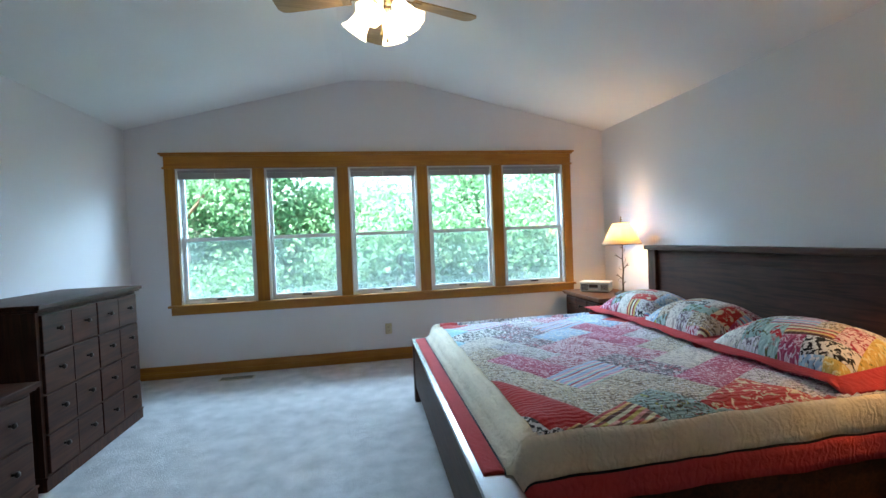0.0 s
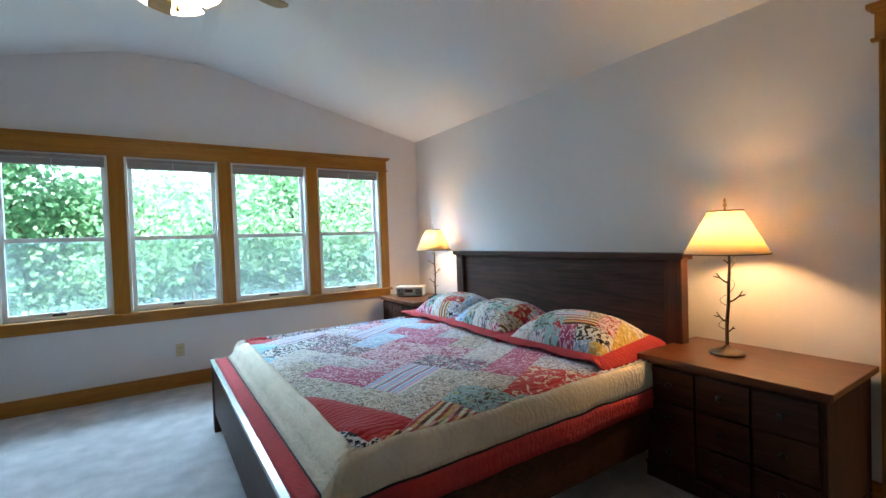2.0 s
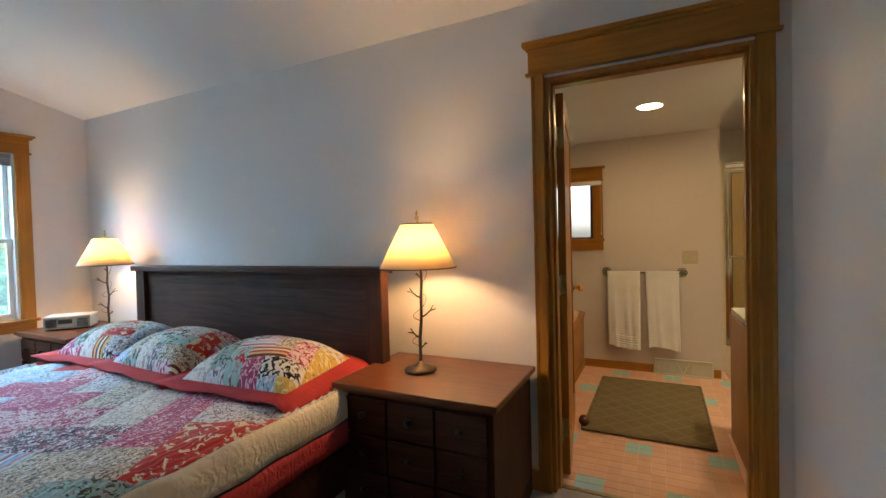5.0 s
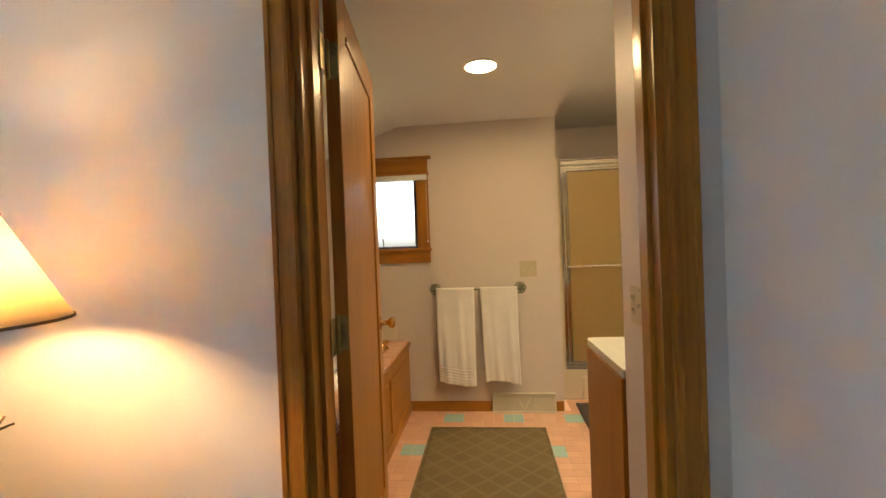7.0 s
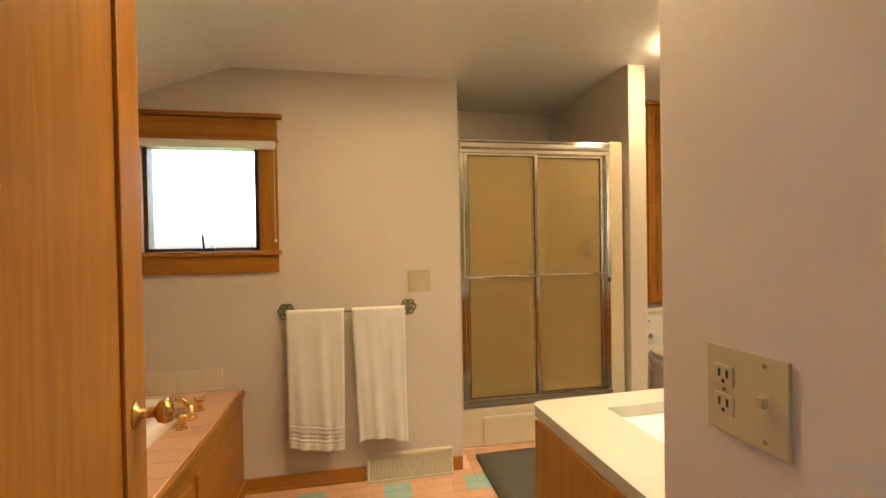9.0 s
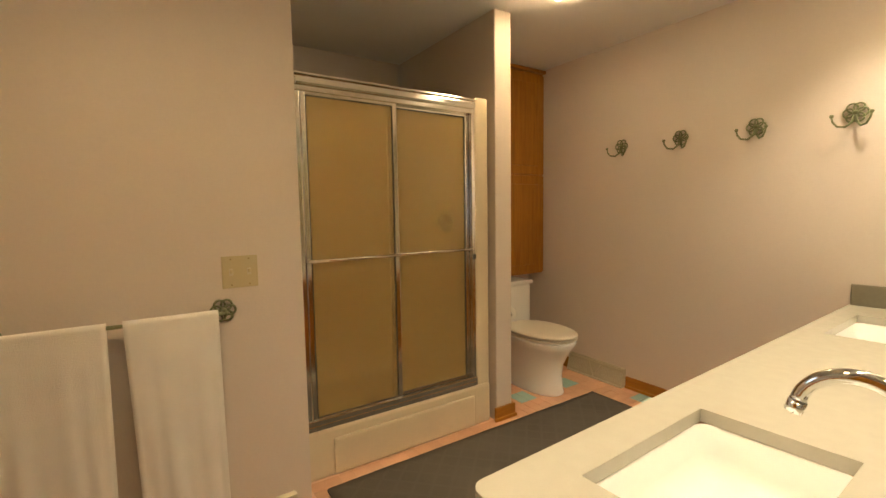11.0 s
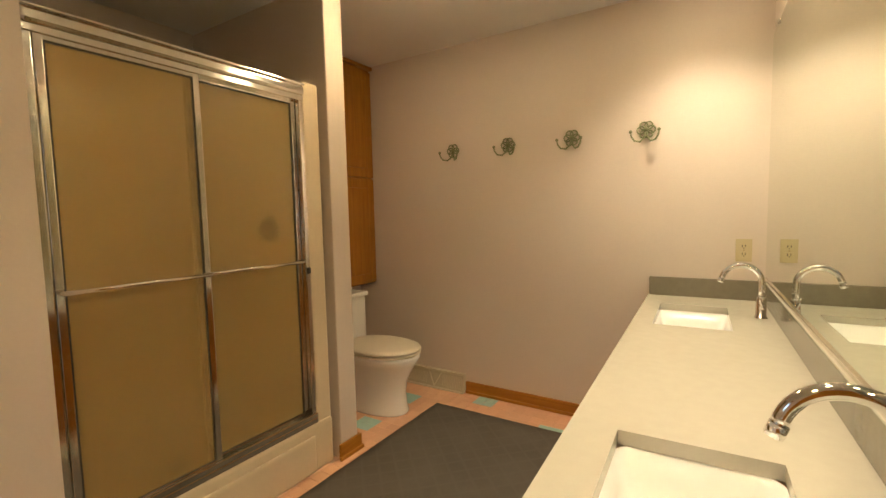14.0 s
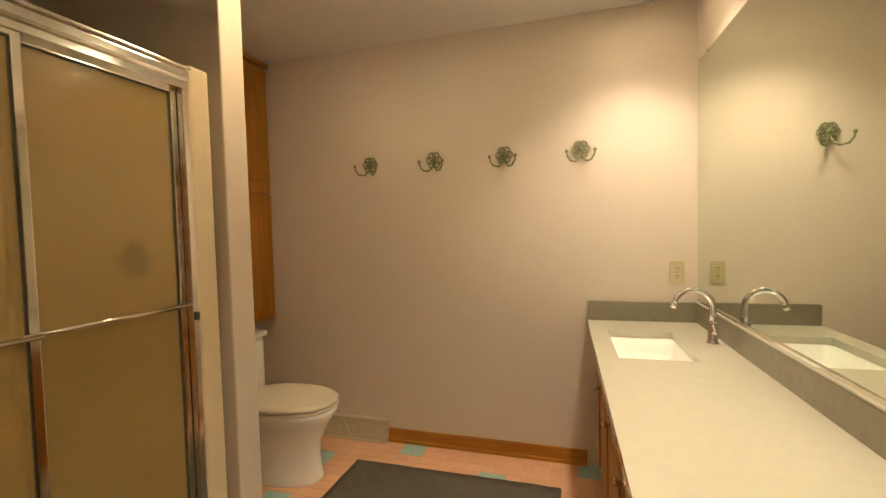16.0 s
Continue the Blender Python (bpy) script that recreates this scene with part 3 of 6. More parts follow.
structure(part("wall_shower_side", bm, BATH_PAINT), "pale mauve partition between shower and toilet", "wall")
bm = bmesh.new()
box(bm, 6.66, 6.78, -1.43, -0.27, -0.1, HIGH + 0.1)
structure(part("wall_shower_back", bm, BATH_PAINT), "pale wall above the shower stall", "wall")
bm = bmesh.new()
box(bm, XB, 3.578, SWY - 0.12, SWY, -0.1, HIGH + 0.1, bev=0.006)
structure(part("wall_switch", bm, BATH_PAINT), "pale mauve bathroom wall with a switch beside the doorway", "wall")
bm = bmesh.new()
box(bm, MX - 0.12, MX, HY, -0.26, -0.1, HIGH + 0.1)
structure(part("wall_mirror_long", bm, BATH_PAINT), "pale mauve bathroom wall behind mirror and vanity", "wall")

bm = bmesh.new()
low = [(STEP, LOW), (0.93, LOW), (0.97, LOW - 0.012), (BN + 0.1, LOW - 0.345)]
rows = [[(XB, y, z) for y, z in low], [(EX, y, z) for y, z in low], [(EX, y, z + 0.5) for y, z in low], [(XB, y, z + 0.5) for y, z in low], [(XB, y, z) for y, z in low]]
sheet(bm, rows)
structure(part("ceiling_bath_low", bm, CEILING), "white lowered bathroom ceiling with a sloped end", "ceiling")
bm = bmesh.new()
box(bm, XB, 6.78, HY - 0.1, STEP, HIGH, HIGH + 0.1)
box(bm, XB, EX + 0.1, STEP - 0.002, STEP + 0.02, LOW + 0.002, HIGH + 0.02)
box(bm, EX - 0.0, 6.78, STEP, -0.2, HIGH, HIGH + 0.1)
structure(part("ceiling_bath_high", bm, CEILING), "white bathroom ceiling over vanity and shower", "ceiling")

# ---- trim ----
boxes("baseboard_north", [(-2.0, 3.005, YN - 0.016, YN, 0, 0.125), (-2.0, 3.005, YN - 0.024, YN - 0.014, 0, 0.055)], OAK_X, bev=0.004)
structure(bpy.data.objects["baseboard_north"], "stained oak baseboard", "baseboard")
b = boxes("baseboard_east", [(XW - 0.016, XW, 0.78, YN - 0.02, 0, 0.10), (XW - 0.024, XW - 0.014, 0.78, YN - 0.026, 0, 0.055)], OAK_Y, bev=0.004)
structure(b, "stained oak baseboard", "baseboard")
b = boxes("baseboard_south", [(1.75, XW - 0.03, YS, YS + 0.016, 0, 0.10), (XW - 0.016, XW, YS + 0.01, DY0 - 0.10, 0, 0.10)], OAK_X, bev=0.004)
structure(b, "stained oak baseboard", "baseboard")
b = boxes("baseboard_west", [(XL, XL + 0.016, -1.7, YN - 0.03, 0, 0.10)], OAK_Y, bev=0.004)
structure(b, "stained oak baseboard", "baseboard")
b = boxes("baseboard_towel_wall", [(EX - 0.016, EX, 0.29, 0.92, 0, 0.075), (EX - 0.016, EX, -0.245, -0.19, 0, 0.075), (EX - 0.022, EX - 0.014, 0.29, 0.92, 0, 0.02)], OAK_Y, bev=0.004)
structure(b, "stained oak baseboard", "baseboard")
b = boxes("baseboard_hook_wall", [(4.2, 5.375, HY, HY + 0.016, 0, 0.085), (4.2, 5.375, HY + 0.012, HY + 0.024, 0, 0.022), (5.88, 6.35, HY, HY + 0.016, 0, 0.085)], OAK_X, bev=0.004)
structure(b, "stained oak baseboard", "baseboard")
b = boxes("baseboard_partition", [(5.512, 5.528, -1.582, -1.424, 0, 0.085), (5.528, 6.3, -1.582, -1.566, 0, 0.085), (5.504, 5.518, -1.590, -1.418, 0, 0.022)], OAK_Y, bev=0.004)
structure(b, "stained oak baseboard wrapped round the partition", "baseboard")

# bathroom doorway: jambs, stops, casings on the bedroom side and on the bathroom side
b = boxes("door_jamb", [(XW - 0.004, XB + 0.004, DY1, DY1 + 0.02, 0, DZ + 0.02), (XW - 0.004, XB + 0.004, DY0 - 0.02, DY0, 0, DZ + 0.02),
                        (XW - 0.004, XB + 0.004, DY0, DY1, DZ, DZ + 0.02), (XW + 0.04, XW + 0.085, DY1 - 0.012, DY1, 0, DZ), (XW + 0.04, XW + 0.085, DY0, DY0 + 0.012, 0, DZ),
                        (XW + 0.04, XW + 0.085, DY0, DY1, DZ - 0.012, DZ)], OAK_Z, bev=0.002)
structure(b, "stained oak door jamb with stops", "door frame")
casing = new("door_casing")
structure(casing, "wide stained oak door casing with a crown cap", "door frame")
C = 0.065
boxes("side_casing", [(XW - 0.02, XW, DY1 + 0.02, DY1 + 0.02 + C, 0, DZ + 0.035), (XW - 0.026, XW - 0.018, DY1 + 0.022, DY1 + 0.036, 0, DZ + 0.035), (XW - 0.024, XW - 0.018, DY1 + 0.069, DY1 + 0.083, 0, DZ + 0.035)], OAK_Z, casing)
boxes("side_casing", [(XW - 0.02, XW, DY0 - 0.02 - C, DY0 - 0.02, 0, DZ + 0.035), (XW - 0.026, XW - 0.018, DY0 - 0.036, DY0 - 0.022, 0, DZ + 0.035), (XW - 0.024, XW - 0.018, DY0 - 0.083, DY0 - 0.069, 0, DZ + 0.035)], OAK_Z, casing)
boxes("head_casing", [(XW - 0.024, XW, DY0 - 0.097, DY1 + 0.097, DZ + 0.045, DZ + 0.165), (XW - 0.034, XW, DY0 - 0.109, DY1 + 0.109, DZ + 0.033, DZ + 0.047)], OAK_Y, casing)
boxes("crown_cap", [(XW - 0.045, XW, DY0 - 0.122, DY1 + 0.122, DZ + 0.175, DZ + 0.197), (XW - 0.035, XW, DY0 - 0.109, DY1 + 0.109, DZ + 0.16, DZ + 0.177)], OAK_Y, casing)
boxes("bath_casing", [(XB, XB + 0.018, DY1 + 0.02, DY1 + 0.02 + C, 0, DZ + 0.035), (XB, XB + 0.018, DY0 - 0.02 - 0.075, DY0 - 0.02, 0, DZ + 0.035), (XB, XB + 0.018, DY0 - 0.09, DY1 + 0.11, DZ + 0.035, DZ + 0.12)], OAK_Z, casing)
boxes("strike_plate", [(XB - 0.045, XB - 0.015, DY0 - 0.002, DY0 + 0.002, 0.87, 0.94)], OLD_BRASS, casing, "old brass strike plate", bev=0.001)

# the open door leaf
HINGE = (XB + 0.04, DY1 + 0.004)
door = thing("bathroom_door", (HINGE[0], HINGE[1], 0.012), "open stained oak bathroom door with a flat recessed panel", "door", turn=7.7)
DL, DH, DT = 0.79, DZ - 0.022, 0.040
boxes("stile", [(0.0, 0.115, -DT, 0, 0, DH)], OAK_Z, door)
boxes("stile", [(DL - 0.115, DL, -DT, 0, 0, DH)], OAK_Z, door)
boxes("rail", [(0.113, DL - 0.113, -DT, 0, 0, 0.2)], OAK_X, door)
boxes("rail", [(0.113, DL - 0.113, -DT, 0, DH - 0.115, DH)], OAK_X, door)
boxes("panel", [(0.10, DL - 0.10, -DT + 0.005, -0.005, 0.19, DH - 0.10)], OAK_Z, door)
bm = bmesh.new()
for side in (-DT + 0.006, -0.006):
    for r in [(DL - 0.128, DL - 0.108, 0.195, DH - 0.11)]:
        box(bm, r[0], r[1], side - 0.009, side + 0.009, r[2], r[3], bev=0.004)
    for z in (0.193, DH - 0.128):
        box(bm, 0.126, DL - 0.126, side - 0.009, side + 0.009, z, z + 0.02, bev=0.004)
part("panel_moulding", bm, OAK_Z, door)
for z in (0.25, 1.02, 1.79):
    hinge = boxes("hinge", [(-0.002, 0.0, -DT + 0.002, -0.002, z - 0.05, z + 0.05), (-0.085, -0.03, -0.0085, -0.0055, z - 0.05, z + 0.05)], OLD_BRASS, door, "old brass butt hinge", bev=0.0008)
    bm = bmesh.new()
    lathe(bm, [(0.004, z - 0.056), (0.007, z - 0.052), (0.007, z + 0.052), (0.004, z + 0.056)], 10, (-0.012, -0.010, 0))
    part("pin", bm, OLD_BRASS, hinge, smooth=True)
for s in (-1, 1):
    m = pose(DL - 0.065, -DT if s < 0 else 0, 0.92, -90 * s, 0, 0) if s > 0 else pose(DL - 0.065, -DT, 0.92, 90, 0, 0)
    bm = bmesh.new()
    lathe(bm, [(0.030, 0), (0.030, 0.004), (0.011, 0.010), (0.010, 0.034), (0.022, 0.042), (0.026, 0.055), (0.021, 0.066), (0.0, 0.070)], 20, m=m)
    part("door_knob", bm, BRASS, door, "polished brass door knob", smooth=True)

# ---- the five windows ----
win = new("window_casing")
structure(win, "stained oak casing and sill round the row of windows", "window frame")
for k in range(6):
    x0 = WIN_X[0] - WW - 0.09 if k == 0 else WIN_X[k - 1] + WW - 0.004
    x1 = WIN_X[4] + WW + 0.09 if k == 5 else WIN_X[k if k else 0] - WW + 0.004 if k else WIN_X[0] - WW + 0.004
    boxes("mullion_casing", [(x0, x1, YN - 0.02, YN, WZ0 - 0.004, WZ1 + 0.012)], OAK_Z, win)
WL, WR = WIN_X[0] - WW - 0.09, WIN_X[4] + WW + 0.09
boxes("head_casing", [(WL, WR, YN - 0.024, YN, WZ1 + 0.024, WZ1 + 0.135), (WL - 0.012, WR + 0.012, YN - 0.034, YN, WZ1 + 0.010, WZ1 + 0.026)], OAK_X, win)
boxes("crown_cap", [(WL - 0.035, WR + 0.035, YN - 0.052, YN, WZ1 + 0.147, WZ1 + 0.165), (WL - 0.02, WR + 0.02, YN - 0.04, YN, WZ1 + 0.133, WZ1 + 0.149)], OAK_X, win)
boxes("sill", [(WL - 0.02, WR + 0.02, YN - 0.045, YN + 0.03, WZ0 - 0.022, WZ0 + 0.002)], OAK_X, win)
boxes("apron", [(WL, WR, YN - 0.02, YN, WZ0 - 0.098, WZ0 - 0.02)], OAK_X, win)

for k, x in enumerate(WIN_X):
    w = new(f"window_{k + 1}")
    structure(w, "white vinyl double-hung window with a raised pleated blind", "window")
    a, b_, RAIL = x - WW, x + WW, 1.365
    boxes("window_frame", [(a, a + 0.022, YN + 0.0, YN + 0.125, WZ0, WZ1), (b_ - 0.022, b_, YN + 0.0, YN + 0.125, WZ0, WZ1), (a, b_, YN + 0.03, YN + 0.125, WZ1 - 0.02, WZ1), (a, b_, YN + 0.031, YN + 0.125, WZ0, WZ0 + 0.02)], VINYL, w, bev=0.002)
    lo, up = YN + 0.055, YN + 0.09
    for nm, y, z0, z1 in (("lower_sash", lo, WZ0 + 0.022, RAIL + 0.018), ("upper_sash", up, RAIL - 0.018, WZ1 - 0.022)):
        s = boxes(nm, [(a + 0.024, a + 0.056, y - 0.016, y + 0.016, z0, z1), (b_ - 0.056, b_ - 0.024, y - 0.016, y + 0.016, z0, z1), (a + 0.054, b_ - 0.054, y - 0.015, y + 0.015, z0, z0 + 0.034), (a + 0.054, b_ - 0.054, y - 0.015, y + 0.015, z1 - 0.034, z1)], VINYL, w, bev=0.003)
        p = boxes("pane", [(a + 0.05, b_ - 0.05, y - 0.002, y + 0.002, z0 + 0.03, z1 - 0.03)], PANE, s, bev=0)
        p.visible_shadow = False
        if nm == "lower_sash":
            boxes("sash_lift", [(x - 0.045, x + 0.045, y - 0.026, y - 0.014, z0 + 0.006, z0 + 0.024)], SLOT, s, "dark sash lift")
    sc = boxes("insect_screen", [(a + 0.02, b_ - 0.02, YN + 0.116, YN + 0.118, WZ0 + 0.02, RAIL + 0.01)], SCREEN, w, "grey insect screen", bev=0)
    sc.visible_shadow = False
    bl = boxes("blind", [(a + 0.024, b_ - 0.024, YN + 0.004, YN + 0.036, WZ1 - 0.032, WZ1 - 0.004)] + [(a + 0.026, b_ - 0.026, YN + 0.007, YN + 0.033, WZ1 - 0.042 - 0.006 * j, WZ1 - 0.0375 - 0.006 * j) for j in range(9)], BLIND, w, "raised grey-white blind", bev=0.0008)
    bm = bmesh.new()
    tube(bm, [(x, YN + 0.002, WZ1 - 0.03), (x + 0.002, YN + 0.004, WZ1 - 0.2 - 0.04 * (k % 2))], 0.0028, 6)
    part("blind_cord", bm, VINYL, bl)

# ---- bathroom window ----
bw = new("window_bathroom")
structure(bw, "small oak casement window with a crank and rolled shade", "window")
boxes("side_casing", [(EX - 0.02, EX, WB0 - 0.088, WB0 + 0.004, WBZ0, WBZ1 + 0.02), (EX - 0.02, EX, WB1 - 0.004, WB1 + 0.088, WBZ0, WBZ1 + 0.02)], OAK_Z, bw)
boxes("head_casing", [(EX - 0.022, EX, WB0 - 0.088, WB1 + 0.088, WBZ1 + 0.022, WBZ1 + 0.128), (EX - 0.04, EX, WB0 - 0.115, WB1 + 0.115, WBZ1 + 0.128, WBZ1 + 0.150), (EX - 0.03, EX, WB0 - 0.096, WB1 + 0.096, WBZ1 + 0.010, WBZ1 + 0.024)], OAK_Y, bw)
boxes("sill", [(EX - 0.04, EX + 0.03, WB0 - 0.1, WB1 + 0.1, WBZ0 - 0.02, WBZ0 + 0.002), (EX - 0.02, EX, WB0 - 0.088, WB1 + 0.088, WBZ0 - 0.11, WBZ0 - 0.018)], OAK_Y, bw)
s = boxes("sash", [(EX + 0.03, EX + 0.10, WB0, WB0 + 0.034, WBZ0, WBZ1), (EX + 0.03, EX + 0.10, WB1 - 0.02, WB1, WBZ0, WBZ1), (EX + 0.03, EX + 0.10, WB0, WB1, WBZ0, WBZ0 + 0.02), (EX + 0.03, EX + 0.10, WB0, WB1, WBZ1 - 0.02, WBZ1)], SASH_WOOD, bw)
p = boxes("pane", [(EX + 0.07, EX + 0.074, WB0 + 0.015, WB1 - 0.015, WBZ0 + 0.015, WBZ1 - 0.015)], PANE, s, bev=0)
p.visible_shadow = False
boxes("rolled_shade", [(EX - 0.056, EX - 0.0205, WB0 - 0.085, WB1 + 0.085, WBZ1 - 0.034, WBZ1 + 0.009)], VINYL, bw, "rolled white shade", bev=0.014)
bm = bmesh.new()
tube(bm, [(EX - 0.03, WB0 - 0.075, WBZ1 - 0.03), (EX - 0.03, WB0 - 0.075, WBZ0 + 0.06)], 0.0012, 5)
ball(bm, (EX - 0.03, WB0 - 0.075, WBZ0 + 0.052), 0.008, segs=10)
part("shade_cord", bm, VINYL, bw, smooth=True)
bm = bmesh.new()
box(bm, EX + 0.012, EX + 0.032, 1.03, 1.13, WBZ0 + 0.004, WBZ0 + 0.018, bev=0.003)
tube(bm, [(EX + 0.015, 1.08, WBZ0 + 0.016), (EX + 0.005, 1.08, WBZ0 + 0.05), (EX + 0.008, 1.083, WBZ0 + 0.085)], 0.005, 8)
part("crank", bm, BRONZE, bw, "dark window crank")

# ---- bathroom shell light fittings ----


def downlight(name, x, y, z, square, label):
    d = thing(name, (x, y, z), label, "ceiling light")
    bm = bmesh.new()
    if square:
        box(bm, -0.10, 0.10, -0.10, 0.10, -0.012, 0.0, bev=0.004)
        part("trim", bm, VINYL, d)
        boxes("lens", [(-0.085, 0.085, -0.085, 0.085, -0.03, -0.0125)], PANEL_LIGHT, d, "lit square lens", bev=0.006)
    else:
        lathe(bm, [(0.093, 0), (0.093, -0.006), (0.078, -0.008), (0.078, -0.0005), (0.093, 0)], 36)
        part("trim", bm, VINYL, d, smooth=True)
        bm = bmesh.new()
        lathe(bm, [(0.0, -0.005), (0.076, -0.005), (0.076, -0.002), (0.0, -0.002)], 36)
        part("lens", bm, CAN_LENS if y < -0.3 else DOWNLIGHT, d, "lit round lens")
    return d


downlight("recessed_light", 4.285, 0.273, LOW, False, "lit round recessed ceiling light")
for y in (-0.62, -2.09):
    downlight("recessed_light", 3.96, y, HIGH, False, "lit round recessed light above a vanity sink")
downlight("ceiling_light", 5.15, -1.55, HIGH, True, "lit square ceiling light")

# ---- bedroom: chests and nightstands ----


def drawer_chest(name, at, turn, w, d, h, cols, rows_, label, category, group="", top=CHERRY_Y, body=DARK_Z, front=DARK_Y, knobs_per=2, foot=0.05):
    """A chest of drawers: x to the front, y along its width, origin at the middle of its floor."""
    c = thing(name, at, label, category, group, turn)
    boxes("body", [(-d / 2, d / 2 - 0.02, -w / 2 + 0.012, w / 2 - 0.012, foot, h - 0.028)], body, c)
    boxes("base", [(-d / 2 + 0.01, d / 2 - 0.012, -w / 2 + 0.010, w / 2 - 0.010, 0, foot + 0.022), (-d / 2 + 0.01, d / 2 - 0.006, -w / 2 + 0.007, w / 2 - 0.007, foot + 0.018, foot + 0.03)], body, c)
    boxes("top", [(-d / 2 - 0.0, d / 2 + 0.018, -w / 2 - 0.016, w / 2 + 0.016, h - 0.028, h), (-d / 2, d / 2 + 0.004, -w / 2 - 0.004, w / 2 + 0.004, h - 0.042, h - 0.026)], top, c, bev=0.005)
    gw, gh = (w - 0.06) / cols, (h - 0.05 - foot - 0.04) / rows_
    for i in range(cols):
        for j in range(rows_):
            y0, z0 = -w / 2 + 0.03 + i * gw, foot + 0.035 + j * gh
            dr = boxes("drawer", [(d / 2 - 0.024, d / 2 - 0.004, y0 + 0.006, y0 + gw - 0.006, z0 + 0.006, z0 + gh - 0.006)], front, c, bev=0.004)
            if knobs_per == 2:
                boxes("divider", [(d / 2 - 0.012, d / 2 - 0.0015, y0 + gw / 2 - 0.004, y0 + gw / 2 + 0.004, z0 + 0.01, z0 + gh - 0.01)], body, dr, bev=0.0015)
            for q in range(knobs_per):
                ky = y0 + gw * (q + 0.5) / knobs_per
                bm = bmesh.new()
                lathe(bm, [(0.009, 0), (0.006, 0.008), (0.007, 0.014), (0.014, 0.019), (0.015, 0.025), (0.010, 0.031), (0.0, 0.033)], 14, m=pose(d / 2 - 0.005, ky, z0 + gh * 0.56, 0, 90, 0))
                part("knob", bm, BRONZE, dr, "dark metal knob", smooth=True)
    return c


drawer_chest("tall_dresser", (-1.733, 3.35, 0), 0, 1.065, 0.53, 1.018, 2, 4, "dark-stained wooden dresser with apothecary drawers, on the carpet", "dresser", "dressers along the wall", top=DARK_Y)
drawer_chest("low_dresser", (-1.733, 2.15, 0), 0, 1.24, 0.53, 0.621, 2, 2, "low dark-stained wooden dresser with apothecary drawers, beside the taller one", "dresser", "dressers along the wall", top=DARK_Y)
NS = "dark wooden nightstand with small drawers"
drawer_chest("nightstand", (2.70, 1.188, 0), 180, 0.77, 0.57, 0.643, 3, 3, NS + ", near the doorway", "nightstand", "nightstands beside the bed", knobs_per=1)
drawer_chest("nightstand", (2.72, 4.43, 0), 180, 0.77, 0.53, 0.643, 3, 3, NS + ", beside the windows", "nightstand", "nightstands beside the bed", knobs_per=1)


def table_lamp(at, seed, label):
    """A lamp whose stem is a wrought-iron branch, with a conical linen shade."""
    rnd = random.Random(seed)
    t = thing("table_lamp", at, label, "table lamp", "bedside lamps")
    bm = bmesh.new()
    lathe(bm, [(0.078, 0), (0.080, 0.008), (0.070, 0.016), (0.045, 0.024), (0.020, 0.034), (0.011, 0.045), (0.0, 0.046)], 28)
    part("base", bm, IRON, t, smooth=True)
    stem = [(0.006 * math.sin(9 * z) + 0.003 * math.sin(31 * z), 0.010 * math.sin(7.5 * z + 1.0) - 0.008, z) for z in np.linspace(0.035, 0.56, 22)]
    bm = bmesh.new()
    tube(bm, stem, 0.0085, 8, 0.006)
    st = part("stem", bm, IRON, t, smooth=True)
    side = Vector((-0.76, 0.65, 0))
    for z, way, size in ((0.165, 1, 0.07), (0.26, -1, 0.075), (0.35, 1, 0.07), (0.47, 1, 0.03), (0.12, -1, 0.035)):
        p = Vector(min(stem, key=lambda q: abs(q[2] - z)))
        out = side * way + Vector((rnd.uniform(-0.3, 0.3), rnd.uniform(-0.3, 0.3), 0.75))
        q = p + out * size * 0.55
        bm = bmesh.new()
        tube(bm, [p, (p + q) / 2 + Vector((0, 0, -0.004)), q], 0.0052, 6, 0.0036)
        for lean, rise in ((1.0, 0.25), (0.55, 0.85)):
            tube(bm, [q, q + (side * way * lean + Vector((0, 0, rise))) * size * 0.42], 0.0036, 6, 0.0026)
        part("twig", bm, IRON, st, smooth=True)
    for z, way in ((0.10, 1), (0.23, 1), (0.30, -1), (0.43, -1)):
        p = Vector(min(stem, key=lambda q: abs(q[2] - z)))
        pts = [p + side * way * 0.04 * math.sin(a) * (0.5 + 0.2 * a) + Vector((0.012 * math.cos(2 * a), 0, 0.022 * a)) for a in np.linspace(0, 3.0, 10)]
        bm = bmesh.new()
        tube(bm, pts, 0.0018, 5, 0.0012)
        part("tendril", bm, IRON, st, smooth=True)
    bm = bmesh.new()
    lathe(bm, [(0.012, 0.53), (0.013, 0.575), (0.009, 0.58), (0.0, 0.58)], 12)
    part("socket", bm, OLD_BRASS, t, smooth=True)
    bm = bmesh.new()
    ball(bm, (0, 0, 0.62), 0.036, (1, 1, 1.25))
    part("bulb", bm, BULB, t, "lit warm bulb", smooth=True)
    bm = bmesh.new()
    z0, z1, r0, r1 = 0.508, 0.722, 0.188, 0.078
    lathe(bm, [(r0, z0), (r1, z1), (r1 - 0.003, z1), (r0 - 0.003, z0), (r0, z0)], 48)
    sh = part("shade", bm, LINEN, t, "lit cream linen shade", smooth=True)
    for r, z in ((r0, z0), (r1, z1)):
        bm = bmesh.new()
        lathe(bm, [(r - 0.003, z - 0.003), (r + 0.002, z - 0.003), (r + 0.002, z + 0.003), (r - 0.003, z + 0.003), (r - 0.003, z - 0.003)], 48)
        part("trim", bm, CORD, sh, "brown shade binding")
    bm = bmesh.new()
    tube(bm, [(0, 0, 0.64), (0, 0, 0.73)], 0.003, 6)
    for k in range(3):
        a = 2.1 * k
        tube(bm, [(0, 0, 0.712), (math.cos(a) * r1 * 0.98, math.sin(a) * r1 * 0.98, 0.719)], 0.0018, 5)
    part("harp", bm, OLD_BRASS, t)
    bm = bmesh.new()
